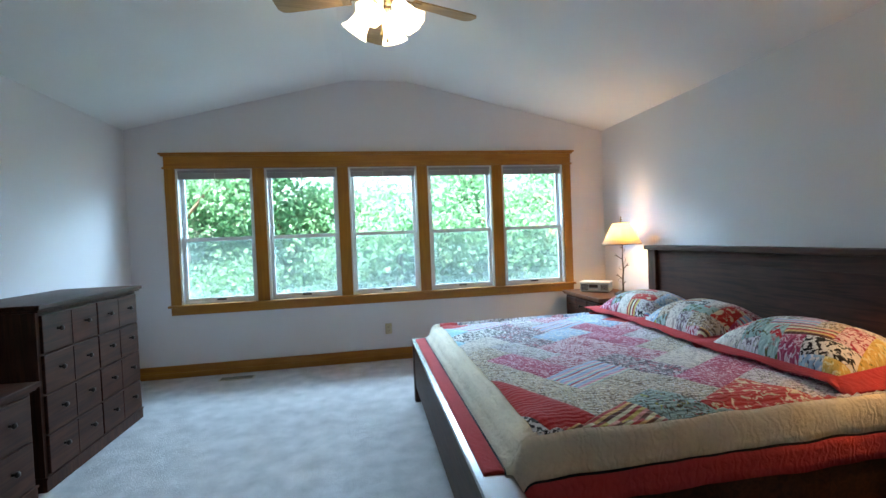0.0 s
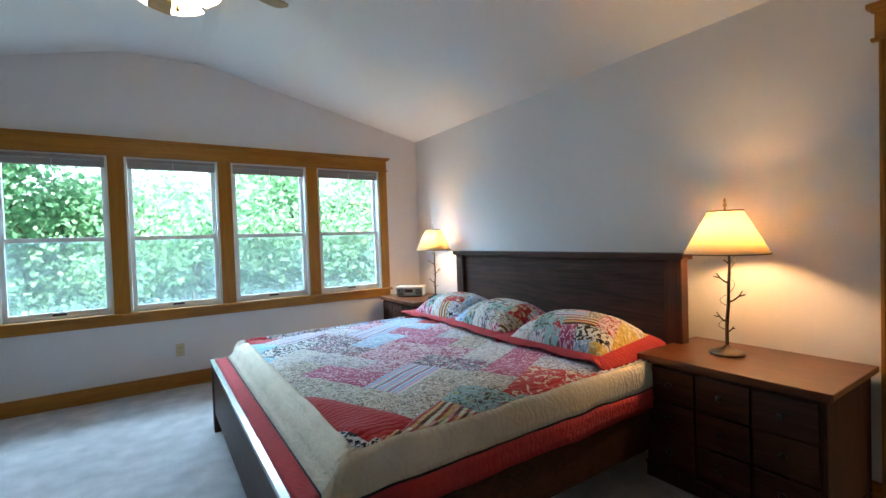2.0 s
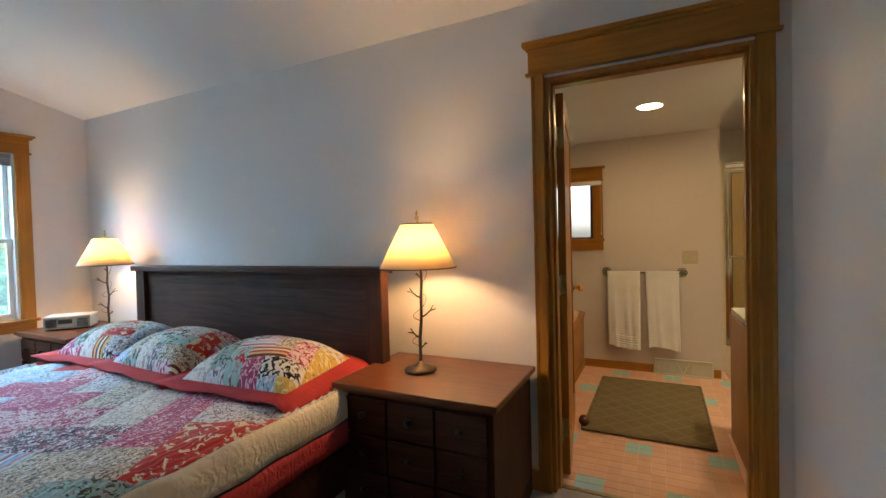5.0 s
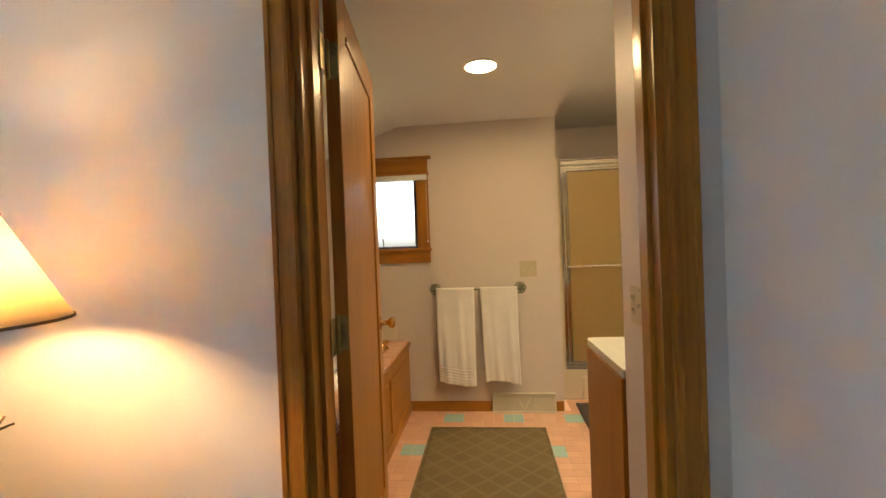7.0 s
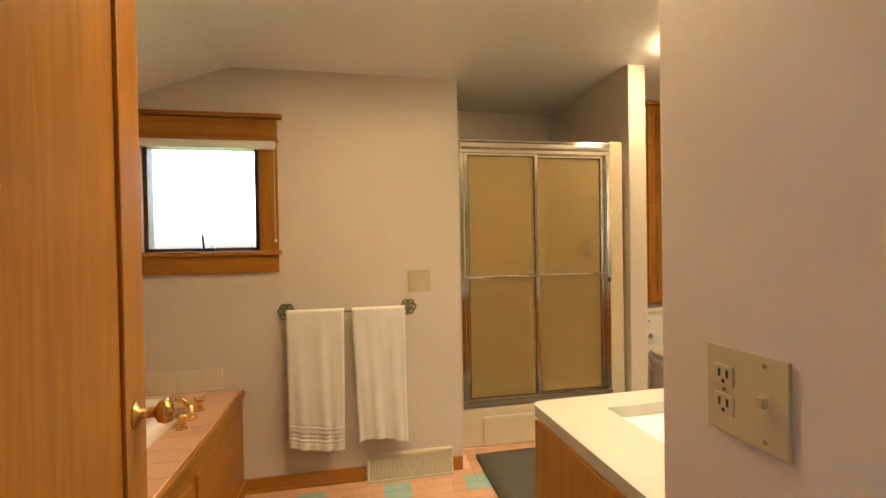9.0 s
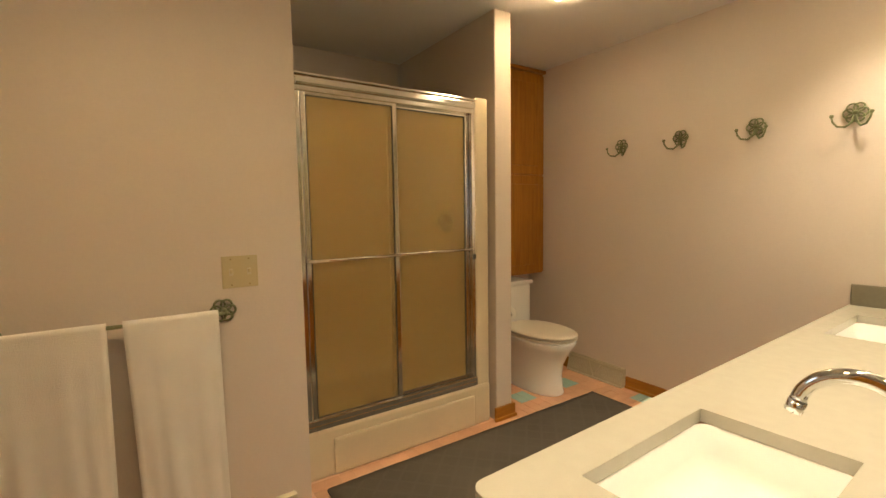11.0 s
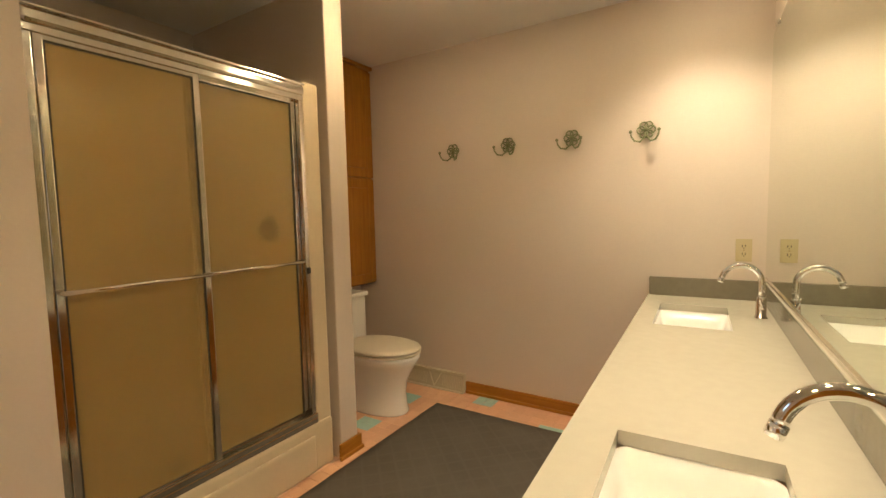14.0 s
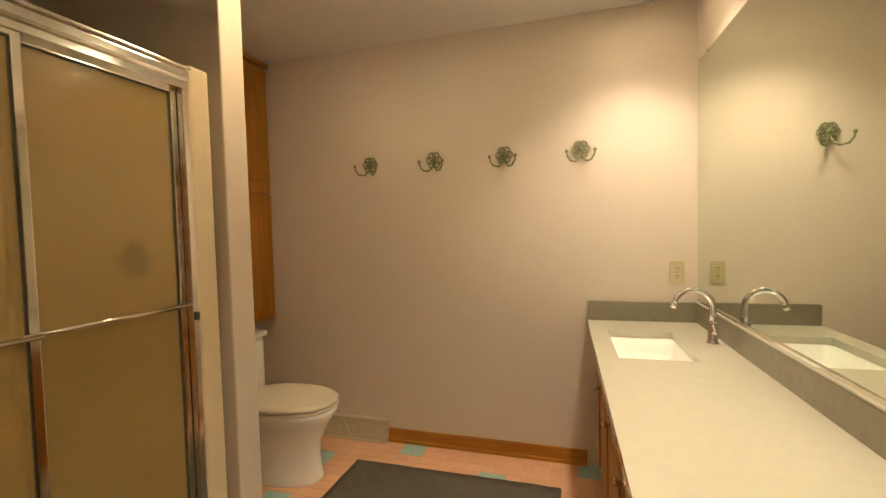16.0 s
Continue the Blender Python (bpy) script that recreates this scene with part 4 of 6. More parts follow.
    lathe(bm, [(0.006, 0.728), (0.004, 0.740), (0.010, 0.752), (0.004, 0.764), (0.007, 0.774), (0.003, 0.788), (0.0, 0.79)], 12)
    part("finial", bm, OLD_BRASS, t, smooth=True)
    return t


LAMP_Z = 0.645
lamp_a = table_lamp((2.71, 1.29, LAMP_Z), 4, "lit branch-shaped iron lamp with cream shade, near the doorway")
lamp_b = table_lamp((2.79, 4.19, LAMP_Z), 9, "lit branch-shaped iron lamp with cream shade, beside the radio")

rad = thing("clock_radio", (2.70, 4.55, LAMP_Z), "silver-grey clock radio with a pale top, on the nightstand", "radio", turn=50)
boxes("case", [(-0.10, 0.10, -0.15, 0.15, 0.006, 0.098)], RADIO, rad, bev=0.008)
boxes("lid", [(-0.104, 0.104, -0.154, 0.154, 0.096, 0.108)], RADIO_TOP, rad, "pale plastic top", bev=0.004)
boxes("foot", [(-0.09, -0.06, -0.13, 0.13, 0, 0.008)], SLOT, rad)
boxes("foot", [(0.06, 0.09, -0.13, 0.13, 0, 0.008)], SLOT, rad)
dsp = boxes("display", [(-0.104, -0.099, -0.035, 0.055, 0.048, 0.082)], SLOT, rad, "dark clock display")
for k in range(5):
    boxes("button", [(-0.105, -0.099, -0.035 + 0.019 * k, -0.022 + 0.019 * k, 0.026, 0.034)], RADIO_TOP, rad)
for y in (-0.10, 0.10):
    bm = bmesh.new()
    for j in range(7):
        box(bm, -0.1025, -0.099, y - 0.035, y + 0.035, 0.024 + 0.009 * j, 0.029 + 0.009 * j)
    part("speaker_grille", bm, BRONZE, rad)

# ---- the bed ----
bed = thing("bed", (0, 0, 0), "dark-stained wooden king bed with a panelled headboard and low footboard", "bed")
BY0, BY1 = 1.53, 3.70
hb = boxes("headboard", [(2.765, 2.79, BY0 + 0.09, BY1 - 0.09, 0.25, 1.10)], DARK_Y, bed)
boxes("post", [(2.735, 2.805, BY0, BY0 + 0.10, 0, 1.115)], DARK_Z, bed, bev=0.004)
boxes("post", [(2.735, 2.805, BY1 - 0.10, BY1, 0, 1.115)], DARK_Z, bed, bev=0.004)
boxes("top_rail", [(2.7625, 2.80, BY0 + 0.10, BY1 - 0.10, 1.02, 1.115)], DARK_Y, bed)
boxes("cap", [(2.71, 2.825, BY0 - 0.02, BY1 + 0.02, 1.113, 1.150)], DARK_Y, bed, bev=0.006)
FX = 0.595
boxes("footboard", [(FX + 0.012, FX + 0.055, BY0 - 0.10, BY1 - 0.10, 0.13, 0.47)], DARK_Y, bed)
boxes("foot_cap", [(FX, FX + 0.125, BY0 - 0.15, BY1 - 0.04, 0.468, 0.492)], DARK_CAP, bed, "polished dark footboard cap", bev=0.005)
for y in (BY0 - 0.13, BY1 - 0.12):
    boxes("foot_post", [(FX + 0.005, FX + 0.075, y, y + 0.07, 0, 0.468)], DARK_Z, bed, bev=0.004)
boxes("side_rail", [(FX + 0.07, 2.74, BY0 + 0.005, BY0 + 0.035, 0.15, 0.40)], DARK_Y, bed)
boxes("side_rail", [(FX + 0.07, 2.74, BY1 - 0.085, BY1 - 0.055, 0.15, 0.40)], DARK_Y, bed)
mat_t = thing("mattress", (0, 0, 0), "made-up mattress with a yellow sheet under the quilt", "mattress")
boxes("cover", [(0.80, 2.73, 1.60, 3.56, 0.30, 0.592)], SHEET, mat_t, bev=0.04)

quilt = thing("quilt", (0, 0, 0), "patchwork quilt with cream border and red hem, spread over the bed", "quilt")
QX0, QX1, QY0, QY1, QZ = 0.80, 2.74, 1.575, 3.585, 0.612


def quilt_point(s, t):
    """s: metres along the bed from the foot edge of the top (negative hangs over), t: across from the near edge (negative or past the width hangs)."""
    w = QY1 - QY0
    x, y, z = QX0 + s, QY0 + t, QZ
    z += 0.010 * noise.noise(Vector((s * 3.1, t * 3.3, 0))) + 0.006 * noise.noise(Vector((s * 9, t * 9, 4)))
    over = max(0.0, -t, t - w)
    foot = max(0.0, -s)
    r = 0.07
    if over > 0:
        a = min(over / r, math.pi / 2)
        out = r * math.sin(a) * 0.72
        drop = r * (1 - math.cos(a)) + max(0.0, over - r * math.pi / 2)
        wave = 0.012 * math.sin(s * 7.0 + 0.8) * min(1, over / 0.2)
        y = (QY0 - out - wave * 0.6) if t < 0 else (QY1 + out + wave)
        z -= drop
    if foot > 0:
        a = min(foot / 0.10, 1.0)
        x = QX0 - foot * (0.86 - 0.22 * a)
        z -= 0.055 * a * a + max(0.0, foot - 0.06) * 0.62
        z = max(z, 0.497 + 0.01 * math.exp(-((foot - 0.1) / 0.06) ** 2)) if over < 0.05 else z
    edge = min(t, w - t, s + 0.05)
    if edge > 0:
        z -= 0.028 * math.exp(-(edge / 0.07) ** 2)
    return (x, y, z)


def quilt_area(name, s0, s1, t0, t1, material, step=0.03, lift=0.0, label=""):
    bm = bmesh.new()
    ns, nt = max(2, int(abs(s1 - s0) / step)), max(2, int(abs(t1 - t0) / step))
    rows = []
    for i in range(ns + 1):
        row = []
        for j in range(nt + 1):
            p = Vector(quilt_point(s0 + (s1 - s0) * i / ns, t0 + (t1 - t0) * j / nt))
            row.append(p + Vector((0, 0, lift)))
        rows.append(row)
    sheet(bm, rows)
    ob = part(name, bm, material, quilt, label, smooth=True)
    sol = ob.modifiers.new("thick", "SOLIDIFY")
    sol.thickness, sol.offset = 0.010, -1.0
    return ob


QW, QL = QY1 - QY0, QX1 - QX0
EDGE = -0.035


def patches(parent, place, s0, s1, t0, t1, wide, turn, origin, choose, puff=0.0035, cuts=9):
    """Herringbone patches, each cut to the panel and laid on the surface that place(s, t, lift) gives."""
    ca, sa = math.cos(radians(turn)), math.sin(radians(turn))
    reach = int(3.2 * max(s1 - s0, t1 - t0) / wide)
    for x in range(-reach, reach):
        for y in range(-reach, reach):
            k = (x - y + 3) % 4
            if k not in (0, 3):
                continue
            w, h = (2, 1) if k == 0 else (1, 2)
            cx, cy = (x + w / 2) * wide, (y + h / 2) * wide
            cs, ct = origin[0] + cx * ca - cy * sa, origin[1] + cx * sa + cy * ca
            if not (s0 - wide < cs < s1 + wide and t0 - wide < ct < t1 + wide):
                continue
            bm = bmesh.new()
            uv = bm.loops.layers.uv.new("cloth")
            nx_, ny_ = cuts * w, cuts * h
            grid = [[bm.verts.new(((x + w * i / nx_) * wide, (y + h * j / ny_) * wide, 0)) for j in range(ny_ + 1)] for i in range(nx_ + 1)]
            for i in range(nx_):
                for j in range(ny_):
                    f = bm.faces.new((grid[i][j], grid[i + 1][j], grid[i + 1][j + 1], grid[i][j + 1]))
                    for lp in f.loops:
                        px, py = lp.vert.co.x - x * wide, lp.vert.co.y - y * wide
                        lp[uv].uv = (px, py) if w == 2 else (py, px)
            for v in bm.verts:
                d = min(v.co.x - x * wide, (x + w) * wide - v.co.x, v.co.y - y * wide, (y + h) * wide - v.co.y)
                px, py = v.co.x, v.co.y
                v.co = (origin[0] + px * ca - py * sa, origin[1] + px * sa + py * ca, puff * min(1.0, d / (0.1 * wide)))
            for co, no in (((s0, 0, 0), (-1, 0, 0)), ((s1, 0, 0), (1, 0, 0)), ((0, t0, 0), (0, -1, 0)), ((0, t1, 0), (0, 1, 0))):
                bmesh.ops.bisect_plane(bm, geom=bm.verts[:] + bm.edges[:] + bm.faces[:], plane_co=co, plane_no=no, clear_outer=True)
            if len(bm.faces) < 3:
                bm.free()
                continue
            for v in bm.verts:
                v.co = place(v.co.x, v.co.y, v.co.z)
            part("patch", bm, FABRIC[choose(cs, ct)], parent, smooth=True)


# which cloth lies where on the bed
CLOTH_AT = [("red", 0.10, 0.20), ("black", 0.02, -0.07), ("stripe", 0.33, -0.01), ("teal", 0.52, 0.07), ("garden", 0.76, 0.08), ("redflower", 1.05, 0.02), ("bluestripe", 0.45, 0.56),
            ("brown", 0.28, 0.36), ("pink", 0.24, 0.70), ("red", 0.70, 0.70), ("bluestripe", 0.90, 0.2), ("brown", 0.66, 0.40), ("white", 1.03, 0.72), ("pink", 1.10, 0.38), ("grey", 0.26, 1.05),
            ("rose", 0.58, 1.10), ("rose", 0.94, 1.6), ("pink", 1.0, 1.3), ("plum", 0.53, 1.48), ("rose", 0.47, 0.88), ("black", 0.2, 1.35), ("plum", 0.95, 0.5), ("rose", 0.86, 0.85), ("pink", 1.35, 0.5),
            ("brown", 1.2, 1.0), ("blue", 0.8, 1.3), ("bluestripe", 0.3, 1.7), ("red", 0.12, 1.93), ("grey", 0.55, 1.85), ("rose", 1.4, 1.4), ("red", 1.5, 1.85), ("blue", 1.3, 1.75), ("pink", 1.55, 1.0),
            ("plum", 1.45, 0.75), ("aqua", 0.05, 1.5), ("grey", 1.3, 0.2), ("white", 0.06, 1.15), ("brown", 0.05, 0.8), ("grey", 1.2, 1.25), ("bluestripe", 0.75, 1.6)]


def bed_cloth(s, t):
    return min(CLOTH_AT, key=lambda c: (c[1] - s) ** 2 + (c[2] - t) ** 2)[0]


def on_bed(s, t, lift):
    p = quilt_point(s, t)
    return (p[0], p[1], p[2] + lift)


patches(quilt, on_bed, 0.02, QL, EDGE, QW - EDGE, 0.20, 28, (0.11, -0.02), bed_cloth)
quilt_area("cream_border", -0.155, QL, -0.175, EDGE, CREAM, 0.025, 0.0, "cream quilted border")
quilt_area("cream_border", -0.155, QL, QW - EDGE, QW + 0.175, CREAM, 0.025, 0.0, "cream quilted border")
quilt_area("cream_border", -0.155, 0.02, EDGE, QW - EDGE, CREAM, 0.025, 0.0, "cream quilted border")
quilt_area("piping", -0.165, QL, -0.185, -0.175, PIPING, 0.025, 0.001, "black piping")
quilt_area("piping", -0.165, -0.155, -0.175, QW + 0.175, PIPING, 0.025, 0.001, "black piping")
quilt_area("red_hem", -0.275, QL, -0.285, -0.185, RED, 0.025, 0.0, "red quilted hem")
quilt_area("red_hem", -0.275, QL, QW + 0.175, QW + 0.285, RED, 0.025, 0.0, "red quilted hem")
quilt_area("red_hem", -0.275, -0.165, -0.185, QW + 0.185, RED, 0.025, 0.0, "red quilted hem")


def pillow(at, turn, tilt, w, d, h, label, edge=False):
    """A plump sham: x from headboard to foot, y across, with a flat red flange."""
    p = new("pillow")
    p.matrix_world = pose(*at, 0, tilt, turn)
    tagged(p, label, "pillow", "shams at the headboard")

    def surf(u, v, top):
        e = (1 - abs(u) ** 2.6) * (1 - abs(v) ** 2.6)
        z = h * max(e, 0.0) ** 0.55
        z += 0.008 * noise.noise(Vector((u * 2.4 + at[1], v * 2.8, 1))) * e
        return (u * d / 2, v * w / 2, z if top else -0.35 * z)

    n = 22
    bm = bmesh.new()
    sheet(bm, [[surf(-1 + 2 * i / n, -1 + 2 * j / n, False) for j in range(n + 1)] for i in range(n + 1)])
    part("back", bm, RED, p, "red sham back", smooth=True)
    rnd = random.Random(int(at[1] * 100))
    bag = []

    def choose(a, c):
        if c < -w / 2 + 0.05 and edge:
            return "yellow"
        if not bag:
            bag.extend(rnd.sample(["white", "brown", "grey", "black", "rose", "blue", "pink", "bluestripe", "garden", "brown", "white", "redflower", "teal", "stripe"], 14))
        return bag.pop()

    def on_sham(a, c, lift):
        q = surf(max(-1, min(1, a * 2 / d)), max(-1, min(1, c * 2 / w)), True)
        return (q[0], q[1], q[2] + lift + 0.002)

    patches(p, on_sham, -d / 2, d / 2, -w / 2, w / 2, 0.095, 18, (0.02, 0.03), choose, 0.003, 7)
    bm = bmesh.new()
    F = 0.085
    ring_in = [(-1, -1), (1, -1), (1, 1), (-1, 1)]
    pts = []
    for k in range(4):
        a, b2 = ring_in[k], ring_in[(k + 1) % 4]
        for j in range(12):
            f = j / 12
            pts.append((a[0] + (b2[0] - a[0]) * f, a[1] + (b2[1] - a[1]) * f))
    rows = []
    for g, zz in ((0.0, 0.006), (1.0, 0.004), (1.0, -0.004), (0.0, -0.004)):
        rows.append([(u * (d / 2 + F * g), v * (w / 2 + F * g), zz + ((0.004 if u < 0 else -0.02) - 0.045 * max(0, -v - 0.8) / 0.2) * g + 0.008 * g * math.sin(5 * u + 7 * v)) for u, v in pts])
    sheet(bm, rows + [rows[0]], closed=True)
    part("flange", bm, RED, p, "red flange", smooth=True)
    return p


SHAM = "plump patchwork sham with red flange"
pillow((2.40, 1.985, 0.66), 3, -4, 0.64, 0.47, 0.145, SHAM + " beside the lamp", True)
pillow((2.41, 2.67, 0.666), -4, -5, 0.60, 0.46, 0.14, SHAM + " in the middle")
pillow((2.44, 3.30, 0.66), 4, -5, 0.60, 0.46, 0.14, SHAM + " beside the windows")

# ---- ceiling fan ----
fan = thing("ceiling_fan", (0.43, 2.84, RIDGE + 0.12), "five-blade ceiling fan with lit frosted glass shades", "ceiling fan")
bm = bmesh.new()
lathe(bm, [(0.0, 0.0), (0.075, 0.0), (0.07, -0.03), (0.04, -0.06), (0.014, -0.07), (0.014, -0.20), (0.0, -0.2)], 28)
part("downrod", bm, FAN_METAL, fan, smooth=True)
bm = bmesh.new()
lathe(bm, [(0.0, -0.19), (0.05, -0.195), (0.11, -0.225), (0.125, -0.27), (0.11, -0.32), (0.06, -0.34), (0.055, -0.40), (0.03, -0.42), (0.0, -0.425)], 32)
part("motor", bm, FAN_METAL, fan, smooth=True)
for k in range(5):
    m = pose(0, 0, -0.335, 0, 0, 21 + 72 * k)
    bm = bmesh.new()
    outline = [(0.20, 0.055), (0.60, 0.075), (0.645, 0.068), (0.665, 0.04), (0.665, -0.04), (0.645, -0.068), (0.60, -0.075), (0.20, -0.055)]
    tilt = pose(0, 0, 0, 12, 0, 0)
    top = [bm.verts.new(m @ tilt @ Vector((x, y, 0.004))) for x, y in outline]
    bot = [bm.verts.new(m @ tilt @ Vector((x, y, -0.004))) for x, y in outline]
    bm.faces.new(top)
    bm.faces.new(list(reversed(bot)))
    for j in range(8):
        bm.faces.new((top[j], bot[j], bot[(j + 1) % 8], top[(j + 1) % 8]))
    bl = part("blade", bm, FAN_BLADE, fan, "maple-coloured fan blade")
    bm = bmesh.new()
    box(bm, 0.09, 0.24, -0.018, 0.018, -0.010, -0.003, bev=0.002, m=m)
    box(bm, 0.20, 0.25, -0.045, 0.045, -0.012, -0.004, bev=0.002, m=m @ tilt)
    part("bracket", bm, FAN_METAL, bl)
for k in range(4):
    m = pose(0, 0, -0.385, 0, 0, 65 + 90 * k) @ pose(0.07, 0, 0.01, 0, 142, 0)
    bm = bmesh.new()
    tube(bm, [m @ Vector((0, 0, -0.03)), m @ Vector((0, 0, 0.05))], 0.012, 10)
    arm = part("light_arm", bm, FAN_METAL, fan, smooth=True)
    bm = bmesh.new()
    prof = [(0.034, 0.03), (0.046, 0.06), (0.055, 0.115), (0.064, 0.16), (0.084, 0.20)]
    rows = []
    for r, z in prof + [(r - 0.004, z) for r, z in reversed(prof)]:
        rows.append([m @ Vector((r * (1 + (0.05 * math.cos(8 * a) if z > 0.19 else 0)) * math.cos(a), r * (1 + (0.05 * math.cos(8 * a) if z > 0.19 else 0)) * math.sin(a), z)) for a in np.linspace(0, 2 * math.pi, 33)[:-1]])
    sheet(bm, rows, closed=True)
    part("glass_shade", bm, FROST, arm, "lit frosted bell glass", smooth=True)
for x in (-0.012, 0.022):
    bm = bmesh.new()
    tube(bm, [(x, -0.02, -0.41), (x, -0.02, -0.575 - x)], 0.0022, 5)
    ch = part("pull_chain", bm, OLD_BRASS, fan)
    bm = bmesh.new()
    lathe(bm, [(0.003, 0), (0.008, -0.012), (0.008, -0.026), (0.0, -0.03)], 10, (x, -0.02, -0.575 - x))
    part("pull", bm, OLD_BRASS, ch, smooth=True)


def wall_plate(name, m, w, h, kind, label, category):
    """Ivory plate on a wall; local x across, z up, y out of the wall."""
    p = new(name)
    p.matrix_world = m
    tagged(p, label, category)
    boxes("plate", [(-w / 2, w / 2, 0, 0.006, -h / 2, h / 2)], IVORY, p, bev=0.002)
    spots = {"outlet": [("o", 0)], "double": [("s", -w / 4), ("s", w / 4)], "mixed": [("o", w / 4), ("s", -w / 4)]}[kind]
    for what, x in spots:
        if what == "o":
            for z in (-0.02, 0.02):
                f = boxes("socket", [(x - 0.016, x + 0.016, 0.005, 0.008, z - 0.014, z + 0.014)], IVORY, p, bev=0.002)
                boxes("slots", [(x - 0.008, x - 0.005, 0.0075, 0.009, z - 0.003, z + 0.008), (x + 0.005, x + 0.008, 0.0075, 0.009, z - 0.003, z + 0.008), (x - 0.002, x + 0.002, 0.0075, 0.009, z - 0.011, z - 0.006)], SLOT, f, bev=0)
        else:
            f = boxes("toggle", [(x - 0.005, x + 0.005, 0.004, 0.016, -0.004, 0.010)], IVORY, p, bev=0.002)
            boxes("toggle_slot", [(x - 0.007, x + 0.007, 0.0055, 0.0068, -0.013, 0.013)], VENT, p, bev=0)
        for z in ((-h / 2 + 0.012, h / 2 - 0.012) if what == "s" else (0,)):
            bm = bmesh.new()
            lathe(bm, [(0.003, 0.005), (0.003, 0.0072), (0, 0.0075)], 8, m=pose(x, 0, z, -90, 0, 0) @ pose(0, 0, 0))
            part("screw", bm, OLD_BRASS, p)
    return p


wall_plate("wall_outlet", pose(0.47, YN, 0.335, 0, 0, 180), 0.07, 0.115, "outlet", "ivory duplex outlet under the bedroom windows", "outlet")
fv = thing("floor_register", (-1.02, 4.70, 0.0), "beige metal floor register set in the carpet", "floor vent")
boxes("frame", [(-0.16, 0.16, -0.055, 0.055, 0.0, 0.006)], VENT, fv)
for k in range(12):
    boxes("slat", [(-0.145 + 0.0245 * k, -0.131 + 0.0245 * k, -0.042, 0.042, 0.0055, 0.008)], SLOT, fv, bev=0)
cord = thing("power_cord", (0, 0, 0), "grey power cord on the carpet beside the nightstand", "cord")
bm = bmesh.new()
tube(bm, [(2.9, 1.56, 0.25), (2.86, 1.575, 0.05), (2.78, 1.58, 0.01), (2.70, 1.575, 0.012), (2.62, 1.565, 0.035), (2.66, 1.56, 0.012), (2.8, 1.57, 0.008)], 0.004, 6)
part("cable", bm, RADIO, cord, smooth=True)

# ---- bathroom: tub deck ----
TY, TZ = 0.91, 0.54
tub = thing("bathtub", (0, 0, 0), "white drop-in bathtub with an oak-panelled front and pink tiled deck", "bathtub")
boxes("front_panel", [(3.25, EX, TY, TY + 0.02, 0.0, TZ - 0.03)], OAK_X, tub)
for x0, x1 in ((3.30, 3.92), (3.98, 4.60), (4.66, 5.28)):
    boxes("raised_panel", [(x0, x1, TY - 0.010, TY + 0.004, 0.11, TZ - 0.10)], OAK_X, tub, bev=0.006)
boxes("top_moulding", [(3.25, EX, TY - 0.014, TY + 0.02, TZ - 0.035, TZ - 0.004)], OAK_X, tub, bev=0.005)
boxes("base_moulding", [(3.25, EX, TY - 0.012, TY + 0.004, 0.0, 0.07)], OAK_X, tub, bev=0.004)
boxes("deck", [(3.25, EX, TY + 0.002, 1.09, TZ - 0.03, TZ), (3.25, EX, 1.62, BN, TZ - 0.03, TZ), (5.13, EX, 1.09, 1.62, TZ - 0.03, TZ), (3.25, 3.42, 1.09, 1.62, TZ - 0.03, TZ)], GROUT, tub, bev=0)
bm = bmesh.new()
for x in np.arange(3.26, EX - 0.06, 0.108):
    box(bm, x, x + 0.104, TY + 0.004, 1.075, TZ - 0.001, TZ + 0.005, bev=0.0015)
part("deck_tiles", bm, TILE_B, tub, "pink deck tiles")
bm = bmesh.new()
rim = []
for g, z in ((0.0, TZ), (0.0, TZ + 0.045), (0.012, TZ + 0.055), (0.06, TZ + 0.052), (0.085, TZ + 0.02), (0.14, TZ - 0.25), (0.22, TZ - 0.36)):
    ring = []
    for k in range(40):
        a = 2 * math.pi * k / 40
        c, s_ = math.cos(a), math.sin(a)
        ring.append((4.275 + (0.865 - g) * math.copysign(abs(c) ** 0.35, c), 1.355 + (0.275 - g) * math.copysign(abs(s_) ** 0.35, s_), z))
    rim.append(ring)
g = sheet(bm, rim, closed=True)
bm.faces.new(g[-1])
part("basin", bm, PORCELAIN, tub, "white tub basin", smooth=True)
tp = thing("tub_splash_tile", (0, 0, 0), "pale tile splash strip on the wall above the tub deck", "tile")
for k in range(7):
    boxes("tile", [(EX - 0.008, EX, 1.0 + 0.106 * k, 1.102 + 0.106 * k, TZ + 0.006, TZ + 0.115)], SEAT, tp, bev=0.0015)
fa = thing("tub_faucet", (4.95, 1.02, TZ + 0.005), "polished brass tub faucet on the tiled deck", "faucet")
bm = bmesh.new()
lathe(bm, [(0.024, 0), (0.020, 0.012), (0.013, 0.02), (0.013, 0.06), (0.0, 0.062)], 16)
tube(bm, [(0, 0, 0.05), (0, 0.03, 0.085), (0, 0.08, 0.09), (0, 0.10, 0.07)], 0.012, 10)
part("spout", bm, BRASS, fa, smooth=True)
for x in (-0.1, 0.1):
    bm = bmesh.new()
    lathe(bm, [(0.022, 0), (0.016, 0.012), (0.010, 0.03), (0.024, 0.042), (0.024, 0.058), (0.0, 0.062)], 12, (x, 0, 0))
    part("handle", bm, BRASS, fa, smooth=True)
ds = thing("door_stop", (3.865, 0.695, 0.0), "red-brown wooden ball door stop on the tile floor", "door stop")
bm = bmesh.new()
ball(bm, (0, 0, 0.045), 0.036)
